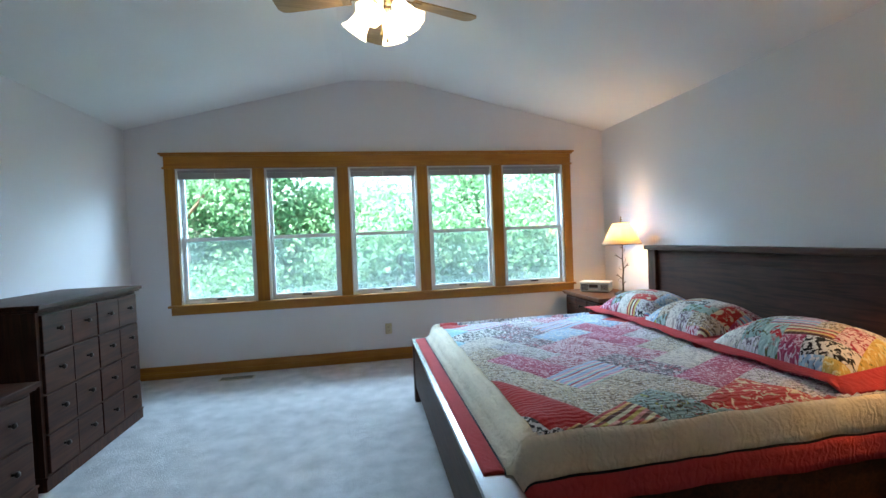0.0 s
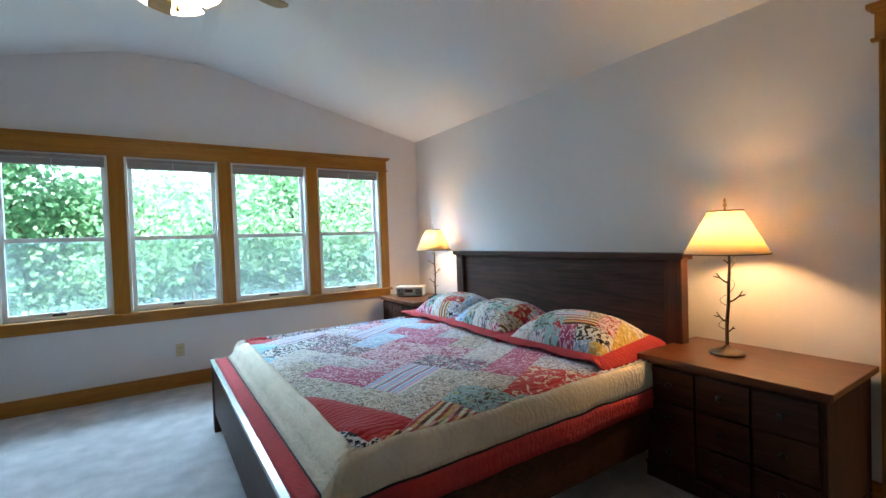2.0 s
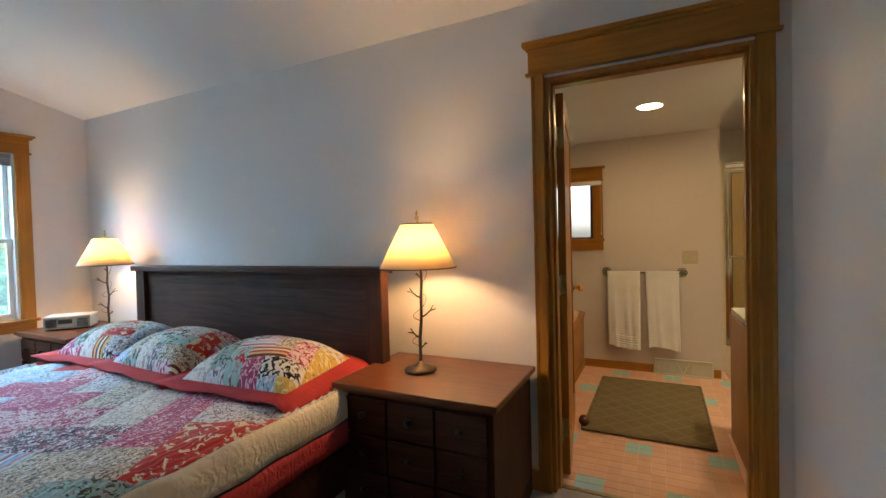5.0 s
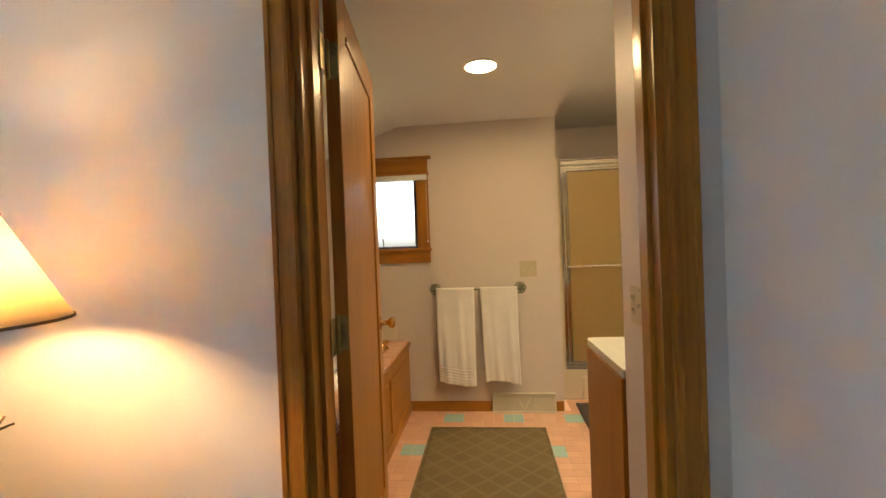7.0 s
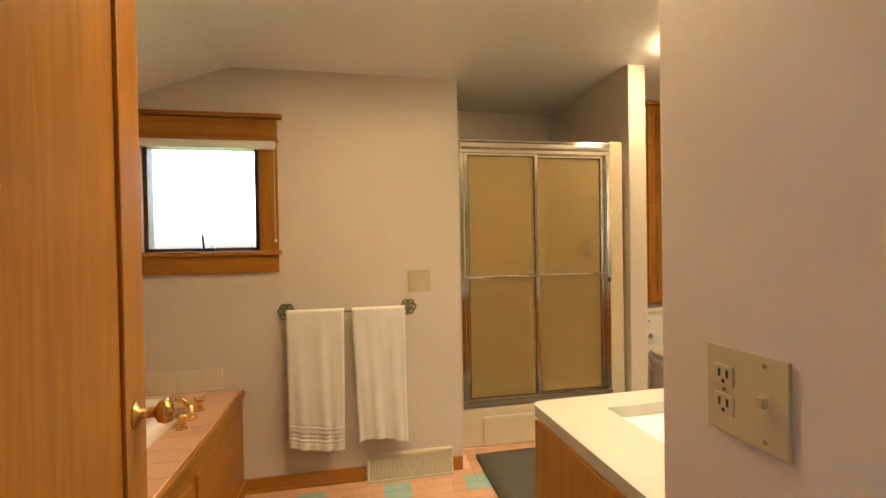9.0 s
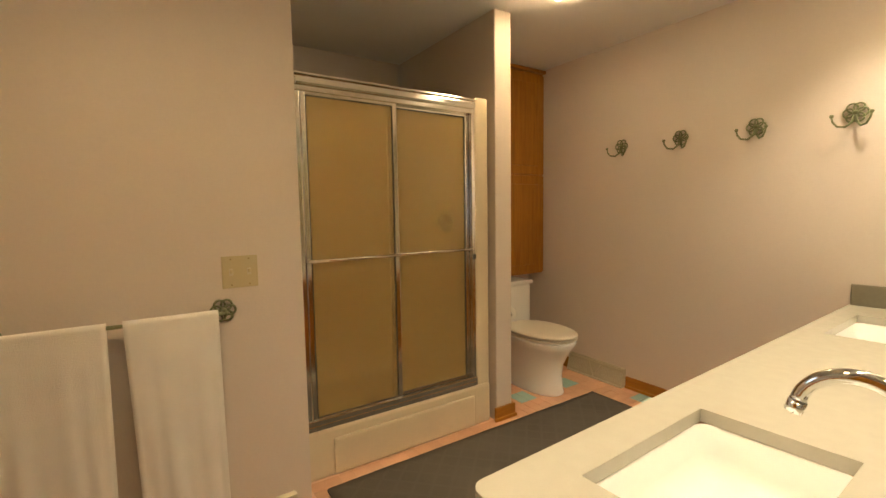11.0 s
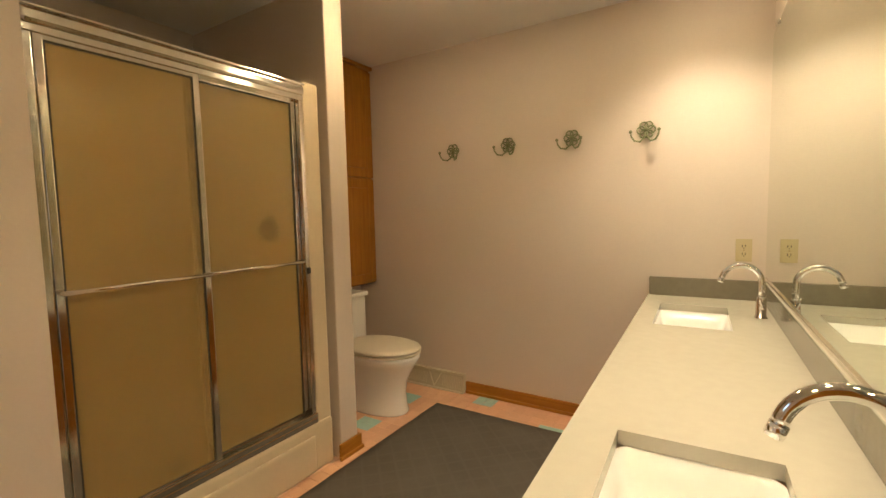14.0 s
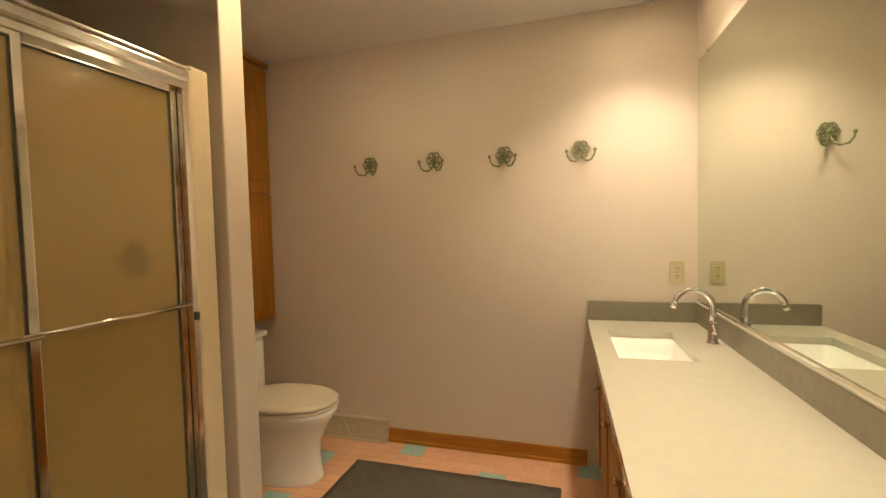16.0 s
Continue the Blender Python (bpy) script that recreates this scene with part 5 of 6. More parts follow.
lathe(bm, [(0.022, 0.0), (0.022, 0.008), (0.012, 0.014), (0.0, 0.015)], 14)
part("knob", bm, MAHOGANY, ds, smooth=True)

# ---- towel bar, towels, plates, vents ----


def rosette(parent, m, r):
    """An open flower of six looped petals round a boss, in the plane x-z, standing off along -y."""
    for k in range(6):
        a = 2 * math.pi * k / 6
        c = Vector((math.cos(a) * r * 0.56, 0, math.sin(a) * r * 0.56))
        loop = [m @ (c + Vector((math.cos(b) * r * 0.44, -0.004, math.sin(b) * r * 0.44))) for b in np.linspace(0, 2 * math.pi, 13)]
        part("petal", tube(bmesh.new(), loop, 0.0046, 6), VERDI, parent, smooth=True)
    part("boss", ball(bmesh.new(), m @ Vector((0, -0.006, 0)), 0.012, segs=10), VERDI, parent, smooth=True)


tb = thing("towel_bar", (EX, 0.365, 0.93), "green-bronze towel bar with flower rosettes on the wall", "towel bar")
bm = bmesh.new()
tube(bm, [(-0.07, -0.315, 0), (-0.07, 0.315, 0)], 0.007, 10)
part("rod", bm, VERDI, tb, smooth=True)
for y in (-0.318, 0.318):
    bm = bmesh.new()
    tube(bm, [(0, y, 0), (-0.075, y, 0)], 0.010, 10)
    rosette(part("bracket", bm, VERDI, tb, smooth=True), pose(-0.006, y, 0, 0, 0, -90), 0.042)


def towel(y0, y1, zb, name_label, seed, bands, skew=0.0):
    t = new("towel")
    tagged(t, name_label, "towel", "towels on the bar")
    bm = bmesh.new()
    xr, zr = EX - 0.07, 0.93
    path = []
    for f in np.linspace(0, 1, 10):
        path.append((0.013, -(1 - f) * (zr - zb - 0.10)))
    for a in np.linspace(0.2, math.pi - 0.2, 7):
        path.append((0.0135 * math.cos(a), 0.0135 * math.sin(a)))
    for f in np.linspace(0, 1, 110):
        path.append((-0.013, -f * (zr - zb)))
    rows = []
    for k, (dx, dz) in enumerate(path):
        row = []
        for j in range(19):
            f = j / 18
            y = y0 + (y1 - y0) * f
            low = -dz / (zr - zb)
            fold = 0.012 * low * math.sin(9 * f + seed) + 0.007 * low * math.sin(21 * f + 2 * seed + 3 * low)
            pinch = (0.02 * low if seed > 2 else 0.012 * low) * (f - 0.5)
            ridge = 0.0
            if bands and dx < 0:
                h = dz + (zr - zb)
                if 0.03 < h < 0.13:
                    ridge = 0.005 * math.sin(h * 300)
            sag = -0.02 * low * math.sin(3 * f + seed) if dx < 0 else 0
            row.append((xr + dx - abs(fold) * (1 if dx < 0 else 0) - ridge, y - pinch + skew * low, zr + dz + sag))
        rows.append(row)
    sheet(bm, rows)
    ob = part("cloth", bm, TOWEL, t, smooth=True)
    sol = ob.modifiers.new("thick", "SOLIDIFY")
    sol.thickness, sol.offset = 0.006, 0
    return t


towel(0.39, 0.675, 0.235, "folded white terry towel with ribbed bands, hanging on the bar", 1.0, True)
towel(0.072, 0.347, 0.235, "plain folded white terry towel, hanging on the bar", 2.6, False, -0.012)
wall_plate("light_switch", pose(EX, -0.018, 1.068, 0, 0, 90), 0.125, 0.12, "double", "ivory double light switch beside the towel bar", "light switch")
wall_plate("light_switch", pose(3.41, SWY, 1.06, 0, 0, 0), 0.125, 0.12, "mixed", "ivory switch and outlet plate beside the doorway", "light switch")
wall_plate("wall_outlet", pose(3.757, HY, 1.06, 0, 0, 0), 0.07, 0.115, "outlet", "ivory duplex outlet above the backsplash", "outlet")


def base_vent(at, turn, w, label):
    """A sloping baseboard register with a pierced face and a V rib; local x along the wall, y out of it."""
    v = thing("baseboard_register", at, label, "wall vent", "baseboard registers", turn)
    bm = bmesh.new()
    prof = [(0.0, 0.0), (0.05, 0.0), (0.05, 0.012), (0.022, 0.125), (0.0, 0.135)]
    sheet(bm, [[(x, y, z) for y, z in prof] for x in (-w / 2, w / 2)])
    part("face", bm, VENT_BACK, v)
    for x in (-w / 2, w / 2 - 0.008):
        bm = bmesh.new()
        a = [bm.verts.new((x, y, z)) for y, z in prof]
        b2 = [bm.verts.new((x + 0.008, y + (0.004 if y else 0), z)) for y, z in prof]
        bm.faces.new(a)
        bm.faces.new(b2)
        for k in range(5):
            bm.faces.new((a[k], a[(k + 1) % 5], b2[(k + 1) % 5], b2[k]))
        part("end_cap", bm, VENT, v)
    boxes("top_lip", [(-w / 2, w / 2, 0.0, 0.03, 0.122, 0.137)], VENT, v)
    boxes("bottom_lip", [(-w / 2, w / 2, 0.0, 0.056, 0.0, 0.014)], VENT, v)
    for s in (-1, 1):
        bm = bmesh.new()
        tube(bm, [(0.0, 0.049, 0.02), (s * 0.052, 0.027, 0.115)], 0.004, 6)
        part("rib", bm, VENT, v)
    bm = bmesh.new()
    for k in range(int(w / 0.014) - 2):
        x = -w / 2 + 0.02 + 0.014 * k
        if abs(x) > 0.06:
            tube(bm, [(x, 0.0475, 0.03), (x, 0.0285, 0.107)], 0.0022, 4)
    tagged(part("louvres", bm, VENT, v), kind="stuff")
    return v


base_vent((EX, 0.048, 0), 90, 0.465, "almond baseboard register under the towels")
base_vent((5.625, HY, 0), 0, 0.49, "almond baseboard register beside the toilet")

# ---- shower ----
stall = thing("shower_stall", (0, 0, 0), "almond fibreglass shower stall with framed sliding doors", "shower")
bm = bmesh.new()
box(bm, SX + 0.05, 6.64, SY0 - 0.02, SY0, 0.04, 1.9)
box(bm, SX + 0.05, 6.64, SY1 - 0.02, SY1, 0.04, 1.9)
box(bm, 6.62, 6.64, SY1, SY0 - 0.02, 0.04, 1.9)
part("surround", bm, STALL, stall)
boxes("shelf", [(6.50, 6.62, SY1 + 0.02, SY0 - 0.02, 1.0, 1.03)], STALL, stall, bev=0.01)
boxes("pan", [(SX + 0.05, 6.64, SY1, SY0, 0.0, 0.06)], STALL, stall)
boxes("curb", [(SX - 0.035, SX + 0.06, SY1 - 0.092, SY0 + 0.045, 0.0, 0.245)], STALL, stall, bev=0.018)
boxes("curb_ledge", [(SX - 0.045, SX - 0.03, SY1 + 0.03, SY0 - 0.12, 0.008, 0.19)], STALL, stall, bev=0.012)
boxes("flange", [(SX - 0.025, SX + 0.06, SY1 - 0.092, SY1 + 0.002, 0.235, 1.925)], STALL, stall, bev=0.012)
boxes("flange", [(SX - 0.015, SX + 0.06, SY0 - 0.002, SY0 + 0.05, 0.235, 1.925)], STALL, stall, bev=0.012)
for y in (SY0 - 0.026, SY1):
    boxes("side_jamb", [(SX - 0.02, SX + 0.03, y, y + 0.026, 0.26, 1.845)], ALU, stall, "aluminium side jamb", bev=0.004)
boxes("header", [(SX - 0.034, SX + 0.034, SY1, SY0, 1.855, 1.90)], ALU, stall, "aluminium header track", bev=0.012)
boxes("guide", [(SX - 0.024, SX + 0.024, SY1, SY0, 1.83, 1.857)], ALU, stall, bev=0.004)
boxes("cap", [(SX - 0.040, SX + 0.036, SY1, SY0, 1.8985, 1.908)], ALU, stall, bev=0.003)
boxes("bottom_track", [(SX - 0.03, SX + 0.04, SY1, SY0, 0.243, 0.270), (SX - 0.03, SX - 0.022, SY1, SY0, 0.268, 0.295)], ALU, stall, "aluminium bottom track", bev=0.003)
for nm, x, y0, y1 in (("outer_door", SX - 0.012, SY0 - 0.028, -0.825), ("inner_door", SX + 0.014, -0.782, SY1 + 0.028)):
    hi, lo_ = max(y0, y1), min(y0, y1)
    d = boxes(nm, [(x - 0.008, x + 0.008, lo_, lo_ + 0.024, 0.273, 1.845), (x - 0.008, x + 0.008, hi - 0.024, hi, 0.273, 1.845), (x - 0.007, x + 0.007, lo_ + 0.022, hi - 0.022, 1.815, 1.845), (x - 0.007, x + 0.007, lo_ + 0.022, hi - 0.022, 0.273, 0.30)], ALU, stall, "aluminium-framed sliding door")
    boxes("gasket", [(x - 0.005, x + 0.005, lo_ + 0.023, lo_ + 0.029, 0.30, 1.816), (x - 0.005, x + 0.005, hi - 0.029, hi - 0.023, 0.30, 1.816), (x - 0.005, x + 0.005, lo_ + 0.029, hi - 0.029, 0.299, 0.304), (x - 0.005, x + 0.005, lo_ + 0.029, hi - 0.029, 1.811, 1.816)], SLOT, d, "black rubber glazing gasket", bev=0)
    boxes("pane", [(x - 0.0025, x + 0.0025, lo_ + 0.015, hi - 0.015, 0.29, 1.825)], OBSCURE, d, "obscure amber-looking glass", bev=0)
    bm = bmesh.new()
    tube(bm, [(x - 0.035, lo_ + 0.01, 1.06), (x - 0.035, hi - 0.01, 1.06)], 0.008, 10)
    for y in (lo_ + 0.012, hi - 0.012):
        tube(bm, [(x - 0.006, y, 1.06), (x - 0.035, y, 1.06)], 0.006, 8)
    part("towel_rail", bm, ALU, d, smooth=True)
boxes("bumper", [(SX - 0.03, SX - 0.006, SY1 + 0.004, SY1 + 0.02, 1.0, 1.03)], SLOT, stall, "black rubber bumper")
bm = bmesh.new()
lathe(bm, [(0.045, 0), (0.045, 0.004), (0.0, 0.006)], 20, (6.13, -0.91, 0.061))
part("drain", bm, BRONZE, stall, smooth=True)
bm = bmesh.new()
lathe(bm, [(0.075, 0), (0.072, 0.008), (0.03, 0.02), (0.022, 0.06), (0.0, 0.062)], 24, m=pose(5.87, SY1 + 0.001, 1.218, -90, 0, 0))
part("valve", bm, BRONZE, stall, "dark metal shower valve", smooth=True)
bm = bmesh.new()
tube(bm, [(6.0, -1.43, 1.985), (6.0, -1.33, 2.005), (6.0, -1.25, 1.965)], 0.010, 8)
lathe(bm, [(0.014, 0), (0.018, -0.02), (0.034, -0.05), (0.0, -0.055)], 16, (6.0, -1.245, 1.965))
part("shower_head", bm, OLD_BRASS, stall, smooth=True)

# ---- toilet, cabinet over it, paper ----
toilet = thing("toilet", (-0.05, -2.035, 0), "white porcelain toilet with a closed almond seat", "toilet")


def oval(cx, rx_front, rx_back, ry, z, n=36, power=0.9):
    pts = []
    for k in range(n):
        a = 2 * math.pi * k / n
        c, s_ = math.cos(a), math.sin(a)
        rx = rx_front if c < 0 else rx_back
        pts.append((cx + rx * math.copysign(abs(c) ** power, c), ry * math.copysign(abs(s_) ** power, s_), z))
    return pts


bm = bmesh.new()
rows = [oval(5.86, 0.26, 0.30, 0.130, 0.0), oval(5.86, 0.262, 0.30, 0.133, 0.012), oval(5.862, 0.252, 0.29, 0.130, 0.05), oval(5.857, 0.240, 0.28, 0.127, 0.13), oval(5.848, 0.243, 0.28, 0.131, 0.21),
        oval(5.835, 0.265, 0.28, 0.145, 0.275), oval(5.825, 0.29, 0.29, 0.172, 0.33), oval(5.82, 0.310, 0.30, 0.190, 0.372), oval(5.82, 0.306, 0.30, 0.188, 0.392)]
g = sheet(bm, rows, closed=True)
bm.faces.new(g[0])
bm.faces.new(g[-1])
part("bowl", bm, PORCELAIN, toilet, smooth=True)
for nm, z0, z1, grow in (("seat", 0.394, 0.410, 0.0), ("lid", 0.414, 0.436, 0.002)):
    bm = bmesh.new()
    rows = [oval(5.82, 0.310 + grow, 0.24, 0.193 + grow, z0), oval(5.82, 0.315 + grow, 0.243, 0.197 + grow, (z0 + z1) / 2), oval(5.82, 0.308 + grow, 0.238, 0.191 + grow, z1 - 0.003), oval(5.82, 0.27, 0.22, 0.16, z1)]
    g = sheet(bm, rows, closed=True)
    bm.faces.new(g[0])
    bm.faces.new(g[-1])
    part(nm, bm, SEAT, toilet, "almond toilet " + nm, smooth=True)
boxes("tank", [(6.10, 6.335, -0.215, 0.215, 0.37, 0.70)], PORCELAIN, toilet, bev=0.025)
boxes("tank_lid", [(6.085, 6.345, -0.228, 0.228, 0.698, 0.732)], PORCELAIN, toilet, bev=0.012)
boxes("neck", [(6.0, 6.2, -0.12, 0.12, 0.25, 0.385)], PORCELAIN, toilet, bev=0.03)
bm = bmesh.new()
tube(bm, [(6.10, 0.15, 0.64), (6.085, 0.15, 0.64), (6.082, 0.09, 0.63)], 0.006, 8)
part("flush_lever", bm, CHROME, toilet, smooth=True)
for s in (-1, 1):
    bm = bmesh.new()
    ball(bm, (5.93, s * 0.116, 0.02), 0.013)
    part("bolt_cap", bm, PORCELAIN, toilet, smooth=True)

cab = thing("wall_cabinet", (BX, -2.04, 0), "tall golden oak wall cabinet above the toilet tank", "cabinet")
boxes("body", [(-0.17, -0.002, -0.484, 0.484, 0.748, 2.405)], OAK_Z, cab)
for y0, y1 in ((-0.478, -0.004), (0.004, 0.478)):
    for z0, z1 in ((0.76, 1.56), (1.57, 2.37)):
        d = boxes("cabinet_door", [(-0.188, -0.169, y0, y1, z0, z1)], OAK_Z, cab, bev=0.004)
        boxes("raised_panel", [(-0.196, -0.187, y0 + 0.07, y1 - 0.07, z0 + 0.07, z1 - 0.07)], OAK_Z, d, bev=0.006)
boxes("crown", [(-0.206, -0.002, -0.486, 0.486, 2.385, 2.41)], OAK_Y, cab, bev=0.005)
roll = thing("toilet_paper", (5.74, -1.70, 0.59), "white toilet paper roll on a holder on the partition", "toilet paper")
bm = bmesh.new()
m = pose(0, 0, 0, 0, 90, 0)
lathe(bm, [(0.02, -0.05), (0.052, -0.05), (0.054, 0.0), (0.052, 0.05), (0.02, 0.05), (0.02, -0.05)], 24, m=m)
part("roll", bm, PAPER, roll, smooth=True)
bm = bmesh.new()
tube(bm, [(-0.065, 0.134, 0), (-0.065, 0, 0), (0.065, 0, 0), (0.065, 0.134, 0)], 0.007, 8)
part("holder", bm, CHROME, roll, smooth=True)

# ---- hooks ----


def wall_hook(x):
    h = thing("wall_hook", (x, HY, 1.712), "green-bronze double hook with a flower rosette on the wall", "hook", "row of hooks")
    rosette(h, pose(0, 0.006, 0, 0, 0, 180), 0.046)
    for s in (-1, 1):
        bm = bmesh.new()
        pts = [(0, 0.012, -0.005), (s * 0.010, 0.02, -0.045), (s * 0.028, 0.04, -0.066), (s * 0.052, 0.062, -0.062), (s * 0.066, 0.072, -0.040), (s * 0.070, 0.074, -0.018)]
        tube(bm, pts, 0.0058, 7, 0.005)
        ball(bm, (s * 0.070, 0.074, -0.014), 0.0095, segs=10)
        part("prong", bm, VERDI, h, smooth=True)
    return h


for x in (5.444, 5.033, 4.622, 4.215):
    wall_hook(x)

# ---- vanity ----
VX, CZ, VY0, VY1 = 4.155, 0.808, -0.19, HY
# the mirror wall runs about two degrees off the line of the shower
ASKEW = Matrix.Translation((MX, HY, 0)) @ Matrix.Rotation(radians(1.8), 4, "Z") @ Matrix.Translation((-MX, -HY, 0))
bpy.data.objects["wall_mirror_long"].matrix_world = ASKEW
van = thing("vanity_cabinet", (0, 0, 0), "golden oak vanity cabinet with raised doors under the counter", "vanity")
van.matrix_world = ASKEW
boxes("body", [(MX, VX - 0.02, VY1 + 0.003, VY0 - 0.002, 0.09, CZ - 0.19), (VX - 0.034, VX - 0.02, VY1 + 0.003, VY0 - 0.002, CZ - 0.192, CZ - 0.035)], OAK_Z, van)
boxes("toe_kick", [(MX, VX - 0.07, VY1 + 0.003, VY0 - 0.01, 0.0, 0.092)], OAK_Y, van)
boxes("end_panel", [(MX + 0.002, VX - 0.004, VY0 - 0.004, VY0 + 0.008, 0.0, CZ - 0.035)], OAK_Z, van)
n_d = 6
wd = (VY0 - VY1) / n_d
for k in range(n_d):
    y0, y1 = VY1 + k * wd + 0.012, VY1 + (k + 1) * wd - 0.012
    d = boxes("door", [(VX - 0.021, VX - 0.002, y0, y1, 0.11, 0.61)], OAK_Z, van, bev=0.004)
    boxes("raised_panel", [(VX - 0.004, VX + 0.006, y0 + 0.06, y1 - 0.06, 0.17, 0.55)], OAK_Z, d, bev=0.005)
    e = boxes("drawer", [(VX - 0.021, VX - 0.002, y0, y1, 0.63, CZ - 0.05)], OAK_Y, van, bev=0.004)
    for own, ky, kz in ((d, y1 - 0.03, 0.56), (e, (y0 + y1) / 2, 0.695)):
        bm = bmesh.new()
        lathe(bm, [(0.008, 0), (0.006, 0.012), (0.014, 0.018), (0.015, 0.026), (0.0, 0.030)], 14, m=pose(VX - 0.004, ky, kz, 0, 90, 0))
        part("knob", bm, CHROME, own, "chrome knob", smooth=True)

SINKS = [(3.806, 4.092, -0.815, -0.37), (3.833, 4.113, -2.28, -1.82)]
counter = thing("vanity_counter", (0, 0, 0), "long cream quartz counter with two undermount cut-outs", "counter")
counter.matrix_world = ASKEW
CX0, CX1 = MX, 4.192


def counter_slab(z0, z1):
    bm = bmesh.new()
    (a0, a1, c0, c1), (b0, b1, e0, e1) = SINKS
    r = 0.032
    arc = [(CX1 - r + r * math.sin(t), VY0 - r + r * math.cos(t)) for t in np.linspace(0, math.pi / 2, 7)]
    boxes_ = [(CX0, CX1, VY1, e0), (CX0, b0, e0, e1), (b1, CX1, e0, e1), (CX0, CX1, e1, c0), (CX0, a0, c0, c1), (a1, CX1, c0, c1)]
    for q in boxes_:
        box(bm, *q, z0, z1)
    last = [(CX0, c1), (CX0, VY0)] + arc + [(CX1, c1)]
    t, b2 = [bm.verts.new((x, y, z1)) for x, y in last], [bm.verts.new((x, y, z0)) for x, y in last]
    bm.faces.new(t)
    bm.faces.new(list(reversed(b2)))
    for k in range(len(last)):
        bm.faces.new((t[k], t[(k + 1) % len(last)], b2[(k + 1) % len(last)], b2[k]))
    bmesh.ops.remove_doubles(bm, verts=bm.verts, dist=0.0005)
    return bm


part("slab", counter_slab(CZ - 0.032, CZ), STONE, counter)
boxes("backsplash", [(MX, MX + 0.015, VY1 + 0.02, VY0 - 0.06, CZ, CZ + 0.10)], TAUPE, counter, "taupe quartz backsplash")
boxes("side_splash", [(MX, CX1 - 0.005, VY1, VY1 + 0.02, CZ, CZ + 0.10)], TAUPE, counter, "taupe quartz side splash")
boxes("ledge", [(MX, MX + 0.017, VY1 + 0.02, VY0 - 0.06, CZ + 0.10, CZ + 0.108)], STONE, counter, "cream top edge")

for a0, a1, c0, c1 in SINKS:
    s = new("sink")
    s.matrix_world = ASKEW
    tagged(s, "white rectangular undermount sink in the cream counter", "sink", "sinks in the vanity")
    bm = bmesh.new()
    rows = []
    for g_, z in ((-0.006, CZ - 0.0325), (0.0, CZ - 0.036), (0.012, CZ - 0.09), (0.03, CZ - 0.13), (0.07, CZ - 0.145)):
        cx, cy, hx, hy = (a0 + a1) / 2, (c0 + c1) / 2, (a1 - a0) / 2 - g_, (c1 - c0) / 2 - g_
        rows.append([(cx + hx * math.copysign(abs(math.cos(a)) ** 0.22, math.cos(a)), cy + hy * math.copysign(abs(math.sin(a)) ** 0.22, math.sin(a)), z) for a in np.linspace(0, 2 * math.pi, 49)[:-1]])
    g = sheet(bm, rows, closed=True)
    bm.faces.new(g[-1])
    ob = part("basin", bm, PORCELAIN, s, smooth=True)
    bm = bmesh.new()
    lathe(bm, [(0.022, 0), (0.022, 0.003), (0.0, 0.005)], 20, ((a0 + a1) / 2 - 0.03, (c0 + c1) / 2, CZ - 0.146))
    part("drain", bm, CHROME, s, smooth=True)


def faucet(x, y, label):
    """A single-hole chrome faucet with a high arched spout towards +x and a side lever."""
    f = thing("faucet", (x, y, CZ), label, "faucet", "faucets at the sinks")
    f.matrix_world = ASKEW @ f.matrix_world
    bm = bmesh.new()
    lathe(bm, [(0.024, 0), (0.024, 0.006), (0.019, 0.012), (0.018, 0.085), (0.014, 0.095), (0.0, 0.096)], 24)
    part("base", bm, CHROME, f, smooth=True)
    bm = bmesh.new()
    R = 0.072
    pts = [(0, 0, 0.08), (0, 0, 0.12), (0, 0, 0.152)] + [(R - R * math.cos(a), 0, 0.152 + R * math.sin(a)) for a in np.linspace(0.1, 2.95, 20)]
    tube(bm, pts, 0.0125, 14, 0.0115)
    sp = part("spout", bm, CHROME, f, smooth=True)
    e = Vector(pts[-1])
    bm = bmesh.new()
    tube(bm, [e, e + Vector((0.006, 0, -0.018))], 0.013, 14)
    part("aerator", bm, CHROME, sp, smooth=True)
    bm = bmesh.new()
    tube(bm, [(0, 0.015, 0.055), (0, 0.034, 0.055)], 0.011, 12)
    tube(bm, [(0, 0.032, 0.055), (0.012, 0.04, 0.105)], 0.006, 8, 0.004)
    part("lever", bm, CHROME, f, smooth=True)
    return f


faucet(3.705, -0.59, "arched chrome faucet behind a vanity sink")
faucet(3.722, -2.09, "arched chrome faucet behind a vanity sink")

mir = thing("vanity_mirror", (0, 0, 0), "wide frameless wall mirror above the vanity", "mirror")
mir.matrix_world = ASKEW
boxes("plate", [(MX, MX + 0.006, VY1 + 0.012, VY0 - 0.07, CZ + 0.118, 2.09)], MIRROR, mir, bev=0.0)
for y in (-2.35, -0.45):
    boxes("clip", [(MX + 0.0, MX + 0.011, y - 0.012, y + 0.012, 2.082, 2.10)], CHROME, mir, "chrome clip", bev=0.002)
boxes("channel", [(MX, MX + 0.012, VY1 + 0.012, VY0 - 0.07, CZ + 0.109, CZ + 0.121)], ALU, mir, "metal bottom channel", bev=0.002)

# ---- rugs ----


